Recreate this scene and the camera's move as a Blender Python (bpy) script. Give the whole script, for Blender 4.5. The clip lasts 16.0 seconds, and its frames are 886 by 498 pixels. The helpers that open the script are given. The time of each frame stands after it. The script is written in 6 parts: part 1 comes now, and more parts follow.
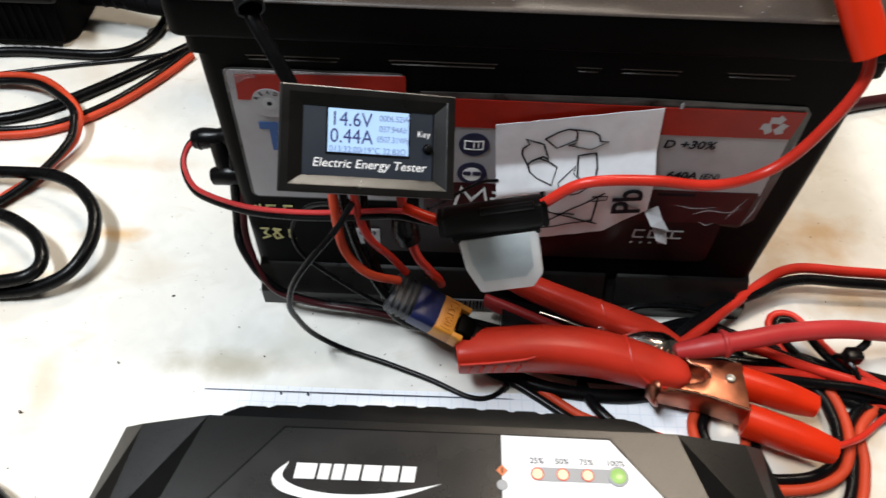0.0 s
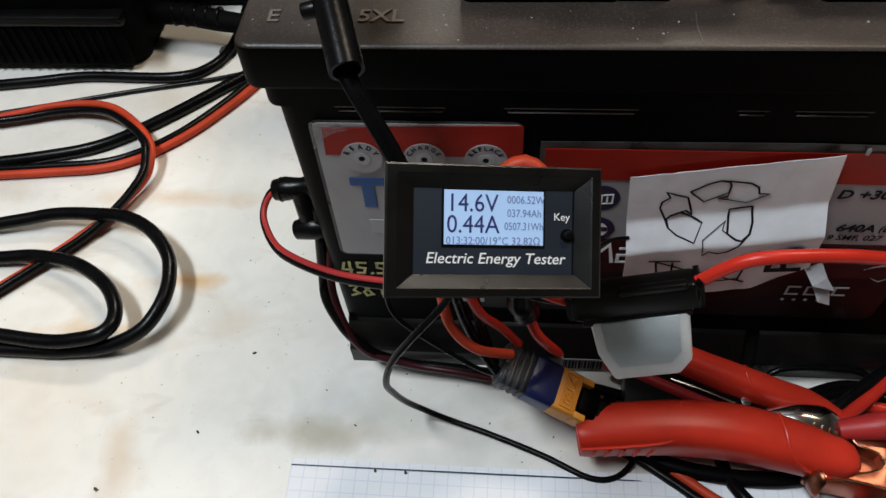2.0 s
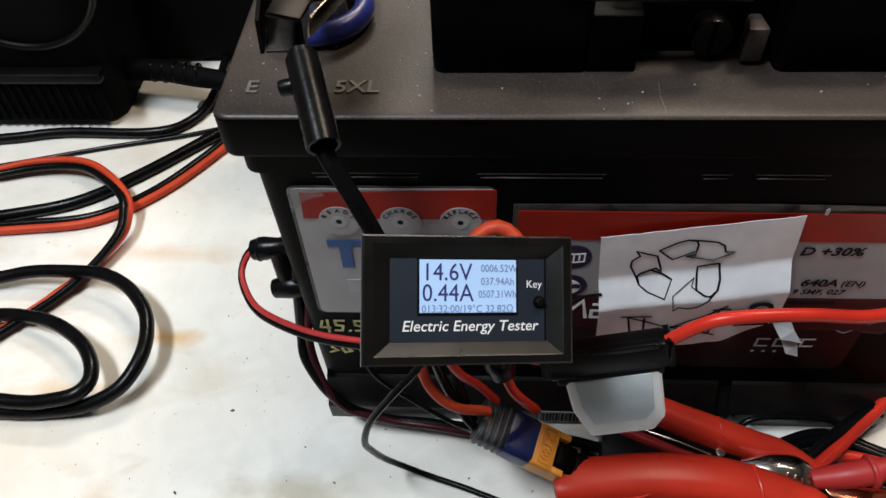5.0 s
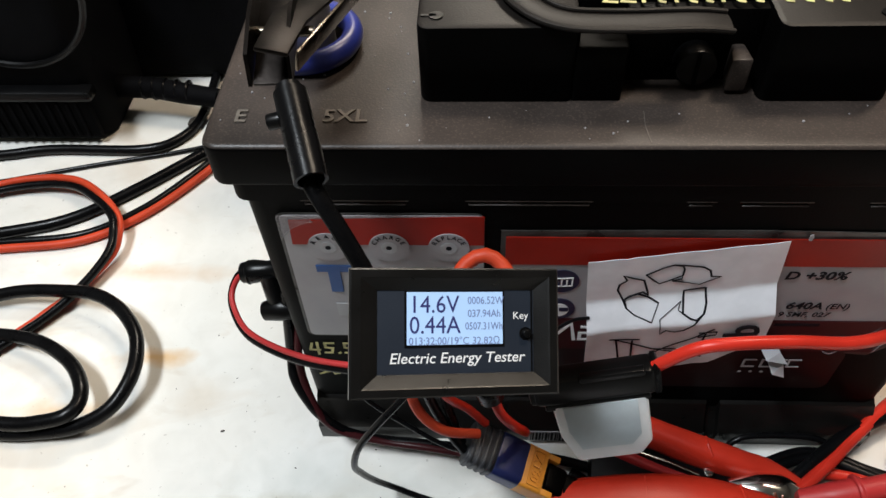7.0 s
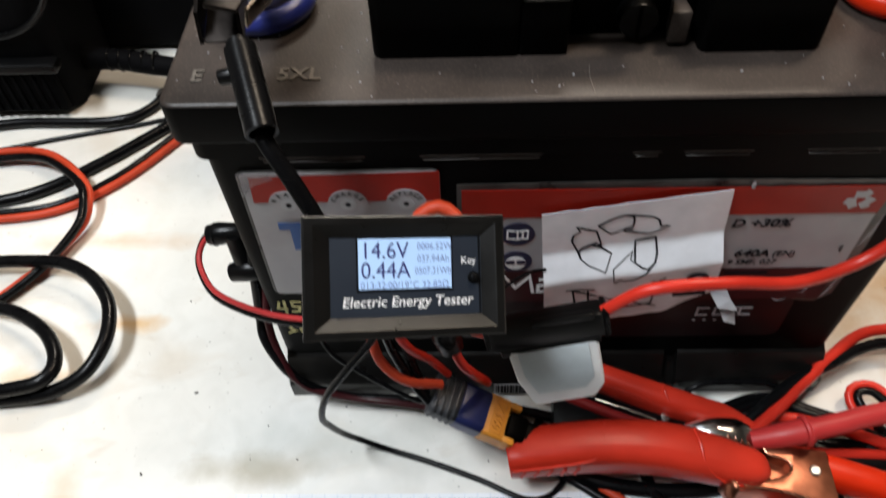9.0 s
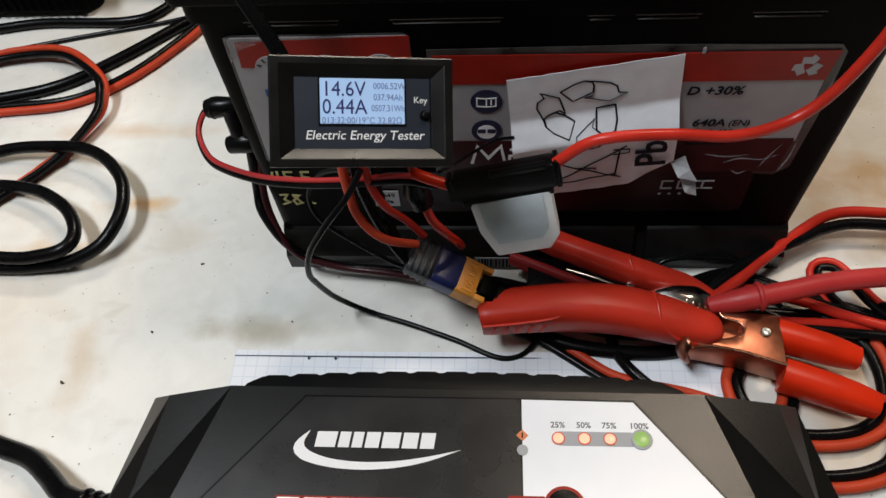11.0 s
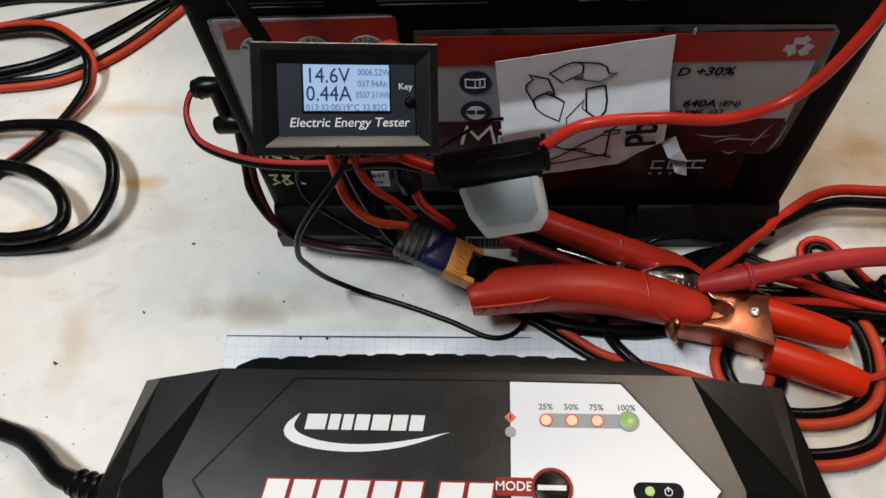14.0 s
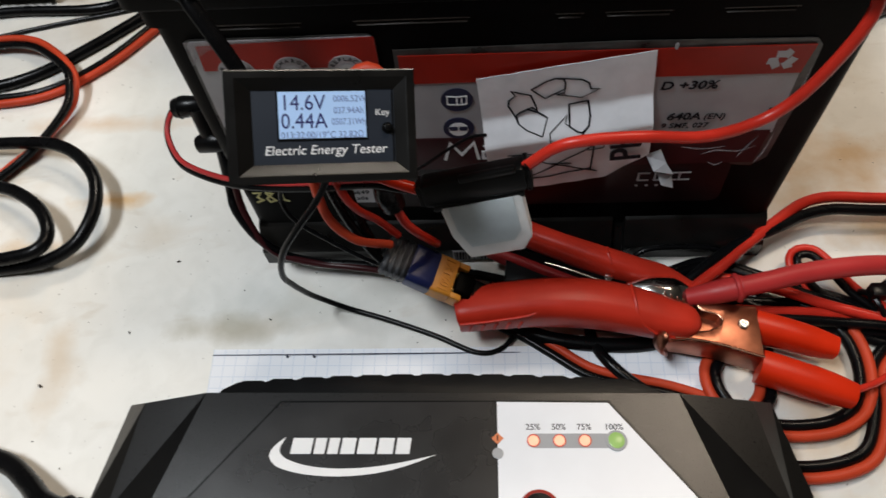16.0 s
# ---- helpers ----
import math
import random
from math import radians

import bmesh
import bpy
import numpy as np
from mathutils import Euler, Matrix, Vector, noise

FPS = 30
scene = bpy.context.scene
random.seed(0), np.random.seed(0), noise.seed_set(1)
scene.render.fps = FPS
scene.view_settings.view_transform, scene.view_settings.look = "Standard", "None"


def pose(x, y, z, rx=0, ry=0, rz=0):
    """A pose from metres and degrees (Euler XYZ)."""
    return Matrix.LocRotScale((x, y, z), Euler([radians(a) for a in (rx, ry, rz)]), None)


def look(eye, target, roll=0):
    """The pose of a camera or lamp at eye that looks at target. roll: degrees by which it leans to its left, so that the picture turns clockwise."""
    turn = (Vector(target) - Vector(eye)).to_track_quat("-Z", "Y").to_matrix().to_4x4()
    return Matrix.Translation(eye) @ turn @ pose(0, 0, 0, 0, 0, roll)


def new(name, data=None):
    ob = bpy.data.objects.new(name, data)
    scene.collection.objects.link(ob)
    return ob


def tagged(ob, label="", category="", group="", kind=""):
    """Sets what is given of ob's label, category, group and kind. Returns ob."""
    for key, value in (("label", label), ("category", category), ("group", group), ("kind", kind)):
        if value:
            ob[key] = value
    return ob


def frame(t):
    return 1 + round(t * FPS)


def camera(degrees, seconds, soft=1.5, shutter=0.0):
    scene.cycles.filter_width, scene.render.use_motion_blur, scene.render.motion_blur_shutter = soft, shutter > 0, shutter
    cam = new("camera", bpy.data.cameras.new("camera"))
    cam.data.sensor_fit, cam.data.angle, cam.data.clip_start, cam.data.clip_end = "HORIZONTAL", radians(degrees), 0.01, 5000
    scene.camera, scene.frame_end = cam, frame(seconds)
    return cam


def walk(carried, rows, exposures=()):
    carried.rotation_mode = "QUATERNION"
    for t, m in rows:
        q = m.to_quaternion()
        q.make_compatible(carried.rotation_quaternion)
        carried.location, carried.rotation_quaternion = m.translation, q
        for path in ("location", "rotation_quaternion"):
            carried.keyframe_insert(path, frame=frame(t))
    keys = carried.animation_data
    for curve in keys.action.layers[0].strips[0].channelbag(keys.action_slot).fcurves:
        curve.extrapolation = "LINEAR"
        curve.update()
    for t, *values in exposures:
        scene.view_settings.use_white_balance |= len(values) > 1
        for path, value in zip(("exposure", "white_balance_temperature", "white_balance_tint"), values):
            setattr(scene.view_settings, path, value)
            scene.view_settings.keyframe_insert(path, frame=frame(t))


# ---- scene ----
cam = camera(60.575, 16.0, shutter=0.5)
PATH = [
    (0, (0.08245, -0.20958, 0.29368), (0.08762, 0.41934, -0.48378), 2.502),
    (0.5, (0.07422, -0.19628, 0.28716), (0.03695, 0.42159, -0.49824), -0.858),
    (1, (0.06761, -0.16739, 0.27919), (-0.00542, 0.43682, -0.51428), -3.564),
    (1.5, (0.06524, -0.16244, 0.28173), (-0.01493, 0.45010, -0.50464), -4.333),
    (2, (0.06457, -0.16057, 0.27992), (-0.01777, 0.44215, -0.51378), -4.691),
    (2.5, (0.06568, -0.16032, 0.28087), (-0.01395, 0.44673, -0.50979), -4.918),
    (3, (0.06566, -0.15630, 0.28551), (-0.00195, 0.46356, -0.49628), -3.862),
    (3.5, (0.06550, -0.15846, 0.28716), (-0.00078, 0.47114, -0.48692), -3.791),
    (4, (0.06499, -0.15860, 0.28722), (0.00433, 0.47670, -0.48266), -3.301),
    (6.5, (0.06681, -0.15543, 0.29112), (0.01800, 0.49520, -0.46670), -3.126),
    (7, (0.06689, -0.15426, 0.29265), (0.02111, 0.49587, -0.46580), -2.660),
    (7.5, (0.06626, -0.15323, 0.29209), (0.01722, 0.49598, -0.46693), -2.958),
    (8, (0.06508, -0.15253, 0.29215), (0.02474, 0.49479, -0.46900), -2.255),
    (8.5, (0.06985, -0.15941, 0.29637), (0.05058, 0.48758, -0.46589), -1.050),
    (9, (0.07549, -0.16404, 0.29344), (0.05014, 0.46283, -0.48528), -2.586),
    (9.5, (0.08838, -0.18507, 0.28792), (0.05216, 0.38912, -0.53000), -2.702),
    (10, (0.09598, -0.19860, 0.28733), (0.04431, 0.36948, -0.53401), -4.047),
    (12.5, (0.09761, -0.19943, 0.30409), (0.02284, 0.35678, -0.52358), -5.918),
    (13, (0.09791, -0.19876, 0.30256), (0.02920, 0.35122, -0.52979), -5.276),
    (13.5, (0.09821, -0.19579, 0.30012), (0.02453, 0.33978, -0.54115), -6.058),
    (14, (0.10049, -0.19439, 0.29583), (0.03429, 0.33506, -0.54992), -5.983),
    (14.5, (0.10070, -0.19188, 0.29826), (0.02895, 0.34645, -0.54141), -6.790),
    (15, (0.10211, -0.18917, 0.29997), (0.02471, 0.34443, -0.54222), -7.997),
    (15.5, (0.10082, -0.18676, 0.30278), (0.01382, 0.34093, -0.54219), -8.965),
    (16, (0.10483, -0.18599, 0.29766), (0.04270, 0.33922, -0.55104), -6.674),
]
walk(cam, [(t, look(eye, target, roll)) for t, eye, target, roll in PATH],
     [(0, 0.62, 6150, 7), (0.5, 0.26, 6150, 7), (1, 0.05, 6150, 7), (2, 0.05, 6150, 7), (4, 0.22, 6150, 7), (6.5, 0.42, 6180, 7), (8.5, 0.50, 6200, 8), (9.2, 0.50, 6250, 8),
      (9.6, 0.38, 6250, 8), (10, 0.10, 6250, 8), (12.5, -0.03, 6250, 8), (16, -0.03, 6250, 8)])

# ---- room light ----
world = bpy.data.worlds.new("room_world")
scene.world = world
world.use_nodes = True
world.node_tree.nodes["Background"].inputs[0].default_value = (0.9, 0.95, 1.0, 1)
world.node_tree.nodes["Background"].inputs[1].default_value = 0.01


def area_lamp(name, eye, target, sx, sy, power, colour):
    data = bpy.data.lights.new(name, "AREA")
    data.shape, data.size, data.size_y, data.energy, data.color = "RECTANGLE", sx, sy, power, colour
    ob = new(name, data)
    ob.matrix_world = look(eye, target)
    return ob


area_lamp("tube_light_main", (-0.52, -0.29, 1.62), (-0.30, -0.20, 0.0), 0.60, 0.22, 22.5, (0.96, 0.98, 1.0))
area_lamp("wall_lamp_back", (0.16, 1.20, 1.26), (0.05, 0.05, 0.0), 0.50, 0.16, 11.0, (1.0, 0.86, 0.71))
area_lamp("tube_light_side", (0.51, 0.33, 1.25), (0.47, 0.31, 0.0), 0.12, 0.30, 6.4, (1.0, 0.80, 0.61))


# ---- materials ----
def material(name, base, rough=0.5, metal=0.0, var=0.12, scale=60.0, fine=900.0, bump=0.05, dust=0.0,
             dust_colour=(0.35, 0.3, 0.26), coat=0.0, spec=0.5, emission=None, power=0.0):
    m = bpy.data.materials.new(name)
    m.use_nodes = True
    nt = m.node_tree
    n, l = nt.nodes, nt.links
    b = n["Principled BSDF"]
    b.inputs["Roughness"].default_value = rough
    b.inputs["Metallic"].default_value = metal
    b.inputs["Coat Weight"].default_value = coat
    b.inputs["Specular IOR Level"].default_value = spec
    tc = n.new("ShaderNodeTexCoord")
    big = n.new("ShaderNodeTexNoise")
    big.inputs["Scale"].default_value, big.inputs["Detail"].default_value = scale, 4
    small = n.new("ShaderNodeTexNoise")
    small.inputs["Scale"].default_value, small.inputs["Detail"].default_value = fine, 2
    l.new(tc.outputs["Object"], big.inputs["Vector"])
    l.new(tc.outputs["Object"], small.inputs["Vector"])
    ramp = n.new("ShaderNodeValToRGB")
    lo = [max(0.0, c * (1 - var)) for c in base]
    hi = [min(1.0, c * (1 + var)) for c in base]
    ramp.color_ramp.elements[0].position, ramp.color_ramp.elements[0].color = 0.3, (*lo, 1)
    ramp.color_ramp.elements[1].position, ramp.color_ramp.elements[1].color = 0.7, (*hi, 1)
    l.new(big.outputs["Fac"], ramp.inputs["Fac"])
    colour = ramp.outputs["Color"]
    if dust > 0:
        spots = n.new("ShaderNodeValToRGB")
        spots.color_ramp.elements[0].position, spots.color_ramp.elements[0].color = 0.52, (0, 0, 0, 1)
        spots.color_ramp.elements[1].position, spots.color_ramp.elements[1].color = 0.80, (dust, dust, dust, 1)
        l.new(small.outputs["Fac"], spots.inputs["Fac"])
        cloud = n.new("ShaderNodeMath")
        cloud.operation = "MULTIPLY_ADD"
        l.new(big.outputs["Fac"], cloud.inputs[0])
        cloud.inputs[1].default_value = dust * 0.7
        l.new(spots.outputs["Color"], cloud.inputs[2])
        mix = n.new("ShaderNodeMix")
        mix.data_type = "RGBA"
        mix.inputs["B"].default_value = (*dust_colour, 1)
        l.new(cloud.outputs[0], mix.inputs["Factor"])
        l.new(colour, mix.inputs["A"])
        colour = mix.outputs["Result"]
    l.new(colour, b.inputs["Base Color"])
    rr = n.new("ShaderNodeMapRange")
    rr.inputs["To Min"].default_value, rr.inputs["To Max"].default_value = max(0.02, rough - 0.08), min(1.0, rough + 0.08)
    l.new(big.outputs["Fac"], rr.inputs["Value"])
    l.new(rr.outputs["Result"], b.inputs["Roughness"])
    if bump > 0:
        bp = n.new("ShaderNodeBump")
        bp.inputs["Strength"].default_value, bp.inputs["Distance"].default_value = bump, 0.0006
        l.new(small.outputs["Fac"], bp.inputs["Height"])
        l.new(bp.outputs["Normal"], b.inputs["Normal"])
    if emission:
        b.inputs["Emission Color"].default_value = (*emission, 1)
        b.inputs["Emission Strength"].default_value = power
    return m


def table_material():
    """Worn cream-white board: cloudy tone, brown stains, hairline cracks, grime specks, one grey patch of part shade,
    part stain.
    """
    m = bpy.data.materials.new("worn_white_board")
    m.use_nodes = True
    nt = m.node_tree
    n, l = nt.nodes, nt.links
    b = n["Principled BSDF"]
    tc = n.new("ShaderNodeTexCoord")

    def noise_ramp(scale, detail, p0, p1, c0, c1, stretch=(1, 1, 1), warp=0.0):
        mp = n.new("ShaderNodeMapping")
        mp.inputs["Scale"].default_value = stretch
        l.new(tc.outputs["Object"], mp.inputs["Vector"])
        t = n.new("ShaderNodeTexNoise")
        t.inputs["Scale"].default_value, t.inputs["Detail"].default_value, t.inputs["Distortion"].default_value = scale, detail, warp
        l.new(mp.outputs["Vector"], t.inputs["Vector"])
        r = n.new("ShaderNodeValToRGB")
        r.color_ramp.elements[0].position, r.color_ramp.elements[0].color = p0, (*c0, 1)
        r.color_ramp.elements[1].position, r.color_ramp.elements[1].color = p1, (*c1, 1)
        l.new(t.outputs["Fac"], r.inputs["Fac"])
        return r.outputs["Color"]

    def mixed(fac, a, colour, kind="MIX"):
        x = n.new("ShaderNodeMix")
        x.data_type, x.blend_type = "RGBA", kind
        l.new(fac, x.inputs["Factor"])
        l.new(a, x.inputs["A"])
        x.inputs["B"].default_value = (*colour, 1)
        return x.outputs["Result"]

    base = noise_ramp(9, 5, 0.35, 0.68, (0.72, 0.69, 0.63), (0.80, 0.79, 0.75))
    stain = noise_ramp(13, 6, 0.56, 0.78, (0, 0, 0), (0.55, 0.55, 0.55), (1, 1.6, 1), 0.8)
    c = mixed(stain, base, (0.50, 0.38, 0.25))
    stain2 = noise_ramp(34, 5, 0.62, 0.80, (0, 0, 0), (0.5, 0.5, 0.5), (1.0, 2.2, 1), 0.4)
    c = mixed(stain2, c, (0.42, 0.31, 0.19))
    mottle = noise_ramp(75, 7, 0.44, 0.70, (0, 0, 0), (0.30, 0.30, 0.30), (1, 1, 1), 0.6)
    c = mixed(mottle, c, (0.58, 0.555, 0.50))
    grime = noise_ramp(420, 2, 0.70, 0.80, (0, 0, 0), (0.7, 0.7, 0.7))
    c = mixed(grime, c, (0.16, 0.12, 0.09))
    smear = noise_ramp(5, 4, 0.5, 0.75, (0, 0, 0), (0.35, 0.35, 0.35), (2.0, 0.8, 1), 0.5)
    c = mixed(smear, c, (0.52, 0.54, 0.50))
    wob = n.new("ShaderNodeTexNoise")
    wob.inputs["Scale"].default_value, wob.inputs["Detail"].default_value = 55, 4
    l.new(tc.outputs["Object"], wob.inputs["Vector"])
    # the grey-green patch before the battery is part staining, part shade painted in
    for x, y, rx, ry, strength, colour in ((-0.008, -0.041, 0.030, 0.007, 0.75, (0.40, 0.33, 0.21)), (-0.085, -0.060, 0.010, 0.022, 0.5, (0.55, 0.40, 0.24)), (-0.083, 0.030, 0.022, 0.005, 0.95, (0.60, 0.40, 0.20)),
                                           (-0.100, 0.080, 0.045, 0.006, 0.6, (0.58, 0.40, 0.24)), (0.268, 0.045, 0.030, 0.020, 0.8, (0.56, 0.36, 0.17)), (0.245, -0.075, 0.035, 0.030, 0.75, (0.58, 0.39, 0.20)),
                                           (0.285, 0.005, 0.030, 0.012, 0.8, (0.50, 0.33, 0.16)), (0.250, 0.025, 0.016, 0.012, 0.6, (0.56, 0.38, 0.20)), (-0.055, 0.010, 0.012, 0.010, 0.2, (0.56, 0.42, 0.26)), (-0.118, 0.002, 0.030, 0.005, 0.65, (0.58, 0.38, 0.18)), (0.025, -0.030, 0.060, 0.018, 0.45, (0.50, 0.52, 0.48)), (-0.130, -0.02, 0.03, 0.05, 0.3, (0.66, 0.52, 0.36))):
        mp = n.new("ShaderNodeMapping")
        mp.inputs["Location"].default_value = (-x / rx, -y / ry, 0)
        mp.inputs["Scale"].default_value = (1 / rx, 1 / ry, 0)
        l.new(tc.outputs["Object"], mp.inputs["Vector"])
        ln = n.new("ShaderNodeVectorMath")
        ln.operation = "LENGTH"
        l.new(mp.outputs["Vector"], ln.inputs[0])
        add = n.new("ShaderNodeMath")
        add.operation = "MULTIPLY_ADD"
        add.inputs[1].default_value = 2.6
        l.new(wob.outputs["Fac"], add.inputs[0])
        l.new(ln.outputs["Value"], add.inputs[2])
        rg = n.new("ShaderNodeMapRange")
        rg.inputs["From Min"].default_value, rg.inputs["From Max"].default_value = 2.5, 1.3
        rg.inputs["To Min"].default_value, rg.inputs["To Max"].default_value = 0.0, strength
        l.new(add.outputs[0], rg.inputs["Value"])
        c = mixed(rg.outputs["Result"], c, colour)
    l.new(c, b.inputs["Base Color"])
    b.inputs["Roughness"].default_value = 0.42
    t = n.new("ShaderNodeTexNoise")
    t.inputs["Scale"].default_value, t.inputs["Detail"].default_value = 160, 5
    l.new(tc.outputs["Object"], t.inputs["Vector"])
    bp = n.new("ShaderNodeBump")
    bp.inputs["Strength"].default_value, bp.inputs["Distance"].default_value = 0.12, 0.0006
    l.new(t.outputs["Fac"], bp.inputs["Height"])
    l.new(bp.outputs["Normal"], b.inputs["Normal"])
    return m


def paper_material():
    """White exercise paper with a pale blue 5 mm grid."""
    m = bpy.data.materials.new("squared_paper")
    m.use_nodes = True
    n, l = m.node_tree.nodes, m.node_tree.links
    b = n["Principled BSDF"]
    b.inputs["Roughness"].default_value = 0.75
    tc = n.new("ShaderNodeTexCoord")
    sep = n.new("ShaderNodeSeparateXYZ")
    l.new(tc.outputs["Object"], sep.inputs[0])
    lines = []
    for axis in ("X", "Y"):
        d = n.new("ShaderNodeMath"); d.operation = "DIVIDE"; d.inputs[1].default_value = 0.005
        l.new(sep.outputs[axis], d.inputs[0])
        f = n.new("ShaderNodeMath"); f.operation = "FRACT"
        l.new(d.outputs[0], f.inputs[0])
        c = n.new("ShaderNodeMath"); c.operation = "LESS_THAN"; c.inputs[1].default_value = 0.07
        l.new(f.outputs[0], c.inputs[0])
        lines.append(c)
    mx = n.new("ShaderNodeMath"); mx.operation = "MAXIMUM"
    l.new(lines[0].outputs[0], mx.inputs[0])
    l.new(lines[1].outputs[0], mx.inputs[1])
    x = n.new("ShaderNodeMix"); x.data_type = "RGBA"
    x.inputs["A"].default_value, x.inputs["B"].default_value = (0.80, 0.82, 0.86, 1), (0.66, 0.71, 0.79, 1)
    l.new(mx.outputs[0], x.inputs["Factor"])
    l.new(x.outputs["Result"], b.inputs["Base Color"])
    return m


M_TABLE = table_material()
M_PAPER = paper_material()
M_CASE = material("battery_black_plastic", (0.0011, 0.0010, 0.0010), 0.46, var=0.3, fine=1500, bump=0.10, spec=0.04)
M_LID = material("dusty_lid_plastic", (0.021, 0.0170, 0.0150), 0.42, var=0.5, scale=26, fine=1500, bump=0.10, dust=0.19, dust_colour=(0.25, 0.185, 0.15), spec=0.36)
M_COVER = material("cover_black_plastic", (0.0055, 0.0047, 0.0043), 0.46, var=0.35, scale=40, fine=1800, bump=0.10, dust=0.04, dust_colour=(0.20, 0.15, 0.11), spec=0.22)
M_BLACK = material("black_abs", (0.0030, 0.0030, 0.0032), 0.30, var=0.2, fine=1800, bump=0.06, spec=0.20)
M_BEZEL = material("grained_black_abs", (0.0050, 0.0047, 0.0044), 0.30, var=0.2, scale=120, fine=2600, bump=0.08, spec=0.36)
M_PANEL = material("blue_black_panel", (0.012, 0.017, 0.027), 0.42, var=0.1, fine=2500, bump=0.02)
M_BLACK_PVC = material("black_pvc", (0.0030, 0.0030, 0.0034), 0.28, var=0.2, scale=90, fine=500, bump=0.08, spec=0.16)
M_RED_PVC = material("red_pvc", (0.52, 0.026, 0.014), 0.32, var=0.14, scale=70, fine=600, bump=0.05, spec=0.30)
M_ORANGE_PVC = material("orange_red_silicone", (0.46, 0.048, 0.017), 0.46, var=0.14, scale=70, fine=600, bump=0.05, spec=0.22)
M_BRIGHT_RED = material("bright_red_vinyl", (0.58, 0.024, 0.004), 0.34, var=0.10, scale=60, fine=800, bump=0.04, spec=0.22)
M_CLAMP_RED = material("moulded_red_plastic", (0.52, 0.030, 0.014), 0.36, var=0.14, scale=50, fine=1600, bump=0.08, spec=0.32)
M_CABLE_RED = material("dull_red_rubber", (0.42, 0.028, 0.028), 0.46, var=0.10, scale=50, fine=900, bump=0.06, spec=0.35)
# brighter copy of the copper, a glint painted along the clamp's edges
M_COPPER_GLINT = material("copper_edge_glint", (0.78, 0.42, 0.26), 0.26, 1.0, var=0.15, scale=200, fine=900, bump=0.04)
M_COPPER = material("copper_plated_steel", (0.36, 0.135, 0.078), 0.36, 1.0, var=0.34, scale=120, fine=900, bump=0.06)
M_CHROME = material("bright_steel", (0.72, 0.71, 0.68), 0.16, 1.0, var=0.10, scale=150, fine=900, bump=0.03)
M_NICKEL = material("dim_nickel", (0.15, 0.125, 0.10), 0.26, 1.0, var=0.3, scale=150, fine=900, bump=0.05)
M_DARK_STEEL = material("dark_clip_steel", (0.014, 0.012, 0.011), 0.40, 1.0, var=0.4, scale=150, fine=900, bump=0.08)
M_LEAD = material("grey_lead", (0.42, 0.41, 0.39), 0.5, 1.0, var=0.25, scale=160, fine=900, bump=0.2)
M_BLUE = material("blue_plastic", (0.018, 0.030, 0.22), 0.34, var=0.12, scale=90, fine=900, bump=0.04, dust=0.05)
M_BLUE_SLEEVE = material("dark_blue_heat_shrink", (0.012, 0.020, 0.105), 0.36, var=0.15, scale=120, fine=900, bump=0.10)
M_GREY_SLEEVE = material("grey_black_heat_shrink", (0.035, 0.037, 0.042), 0.45, var=0.2, scale=120, fine=900, bump=0.12)
M_AMBER = material("amber_nylon", (0.72, 0.30, 0.030), 0.45, var=0.10, scale=150, fine=1200, bump=0.10)
M_BRASS = material("gold_plated_brass", (0.75, 0.52, 0.20), 0.25, 1.0, var=0.1, scale=200, bump=0.02)
M_LABEL_RED = material("label_red", (0.27, 0.011, 0.004), 0.40, var=0.14, scale=70, fine=900, bump=0.05, coat=0.04, spec=0.25)
M_LABEL_MAROON = material("label_maroon", (0.034, 0.0055, 0.007), 0.36, var=0.2, scale=70, fine=900, bump=0.05, coat=0.04, spec=0.25)
M_LABEL_DARK = material("label_dark", (0.010, 0.0035, 0.004), 0.36, var=0.2, scale=70, fine=900, bump=0.05, coat=0.04, spec=0.25)
M_LABEL_WHITE = material("label_silver_white", (0.32, 0.31, 0.32), 0.40, var=0.10, scale=60, fine=900, bump=0.05, coat=0.1)
M_FILM = material("dull_clear_film", (0.050, 0.047, 0.044), 0.30, var=0.5, scale=130, fine=500, bump=0.25, coat=0.12, spec=0.35)
M_FOIL = material("silvery_sticker", (0.80, 0.80, 0.83), 0.34, 0.12, var=0.06, scale=140, fine=260, bump=0.14)
M_CLEAR_FILM = material("clear_sticker_film", (0.40, 0.36, 0.37), 0.30, 0.0, var=0.2, scale=120, fine=260, bump=0.3, spec=0.4)
M_CLEAR_FILM.node_tree.nodes["Principled BSDF"].inputs["Alpha"].default_value = 0.26
M_INK = material("black_ink", (0.008, 0.008, 0.011), 0.6, var=0.1, bump=0, spec=0.1)
M_WHITE_INK = material("white_ink", (0.78, 0.78, 0.78), 0.5, var=0.04, bump=0)
M_MOULD = material("worn_moulded_mark", (0.10, 0.085, 0.07), 0.6, var=0.4, scale=300, fine=900, bump=0.2)
M_GREY_INK = material("grey_ink", (0.36, 0.36, 0.37), 0.5, var=0.05, bump=0)
M_BLUE_INK = material("blue_ink", (0.014, 0.070, 0.24), 0.45, var=0.08, bump=0)
M_NAVY_INK = material("navy_ink", (0.008, 0.011, 0.040), 0.45, var=0.08, bump=0)
M_YELLOW_PEN = material("yellow_paint_marker", (0.50, 0.45, 0.19), 0.6, var=0.4, scale=300, fine=900, bump=0.1)
M_LCD = material("lit_lcd", (0.28, 0.40, 0.58), 0.25, var=0.06, bump=0, emission=(0.47, 0.66, 1.0), power=0.31)
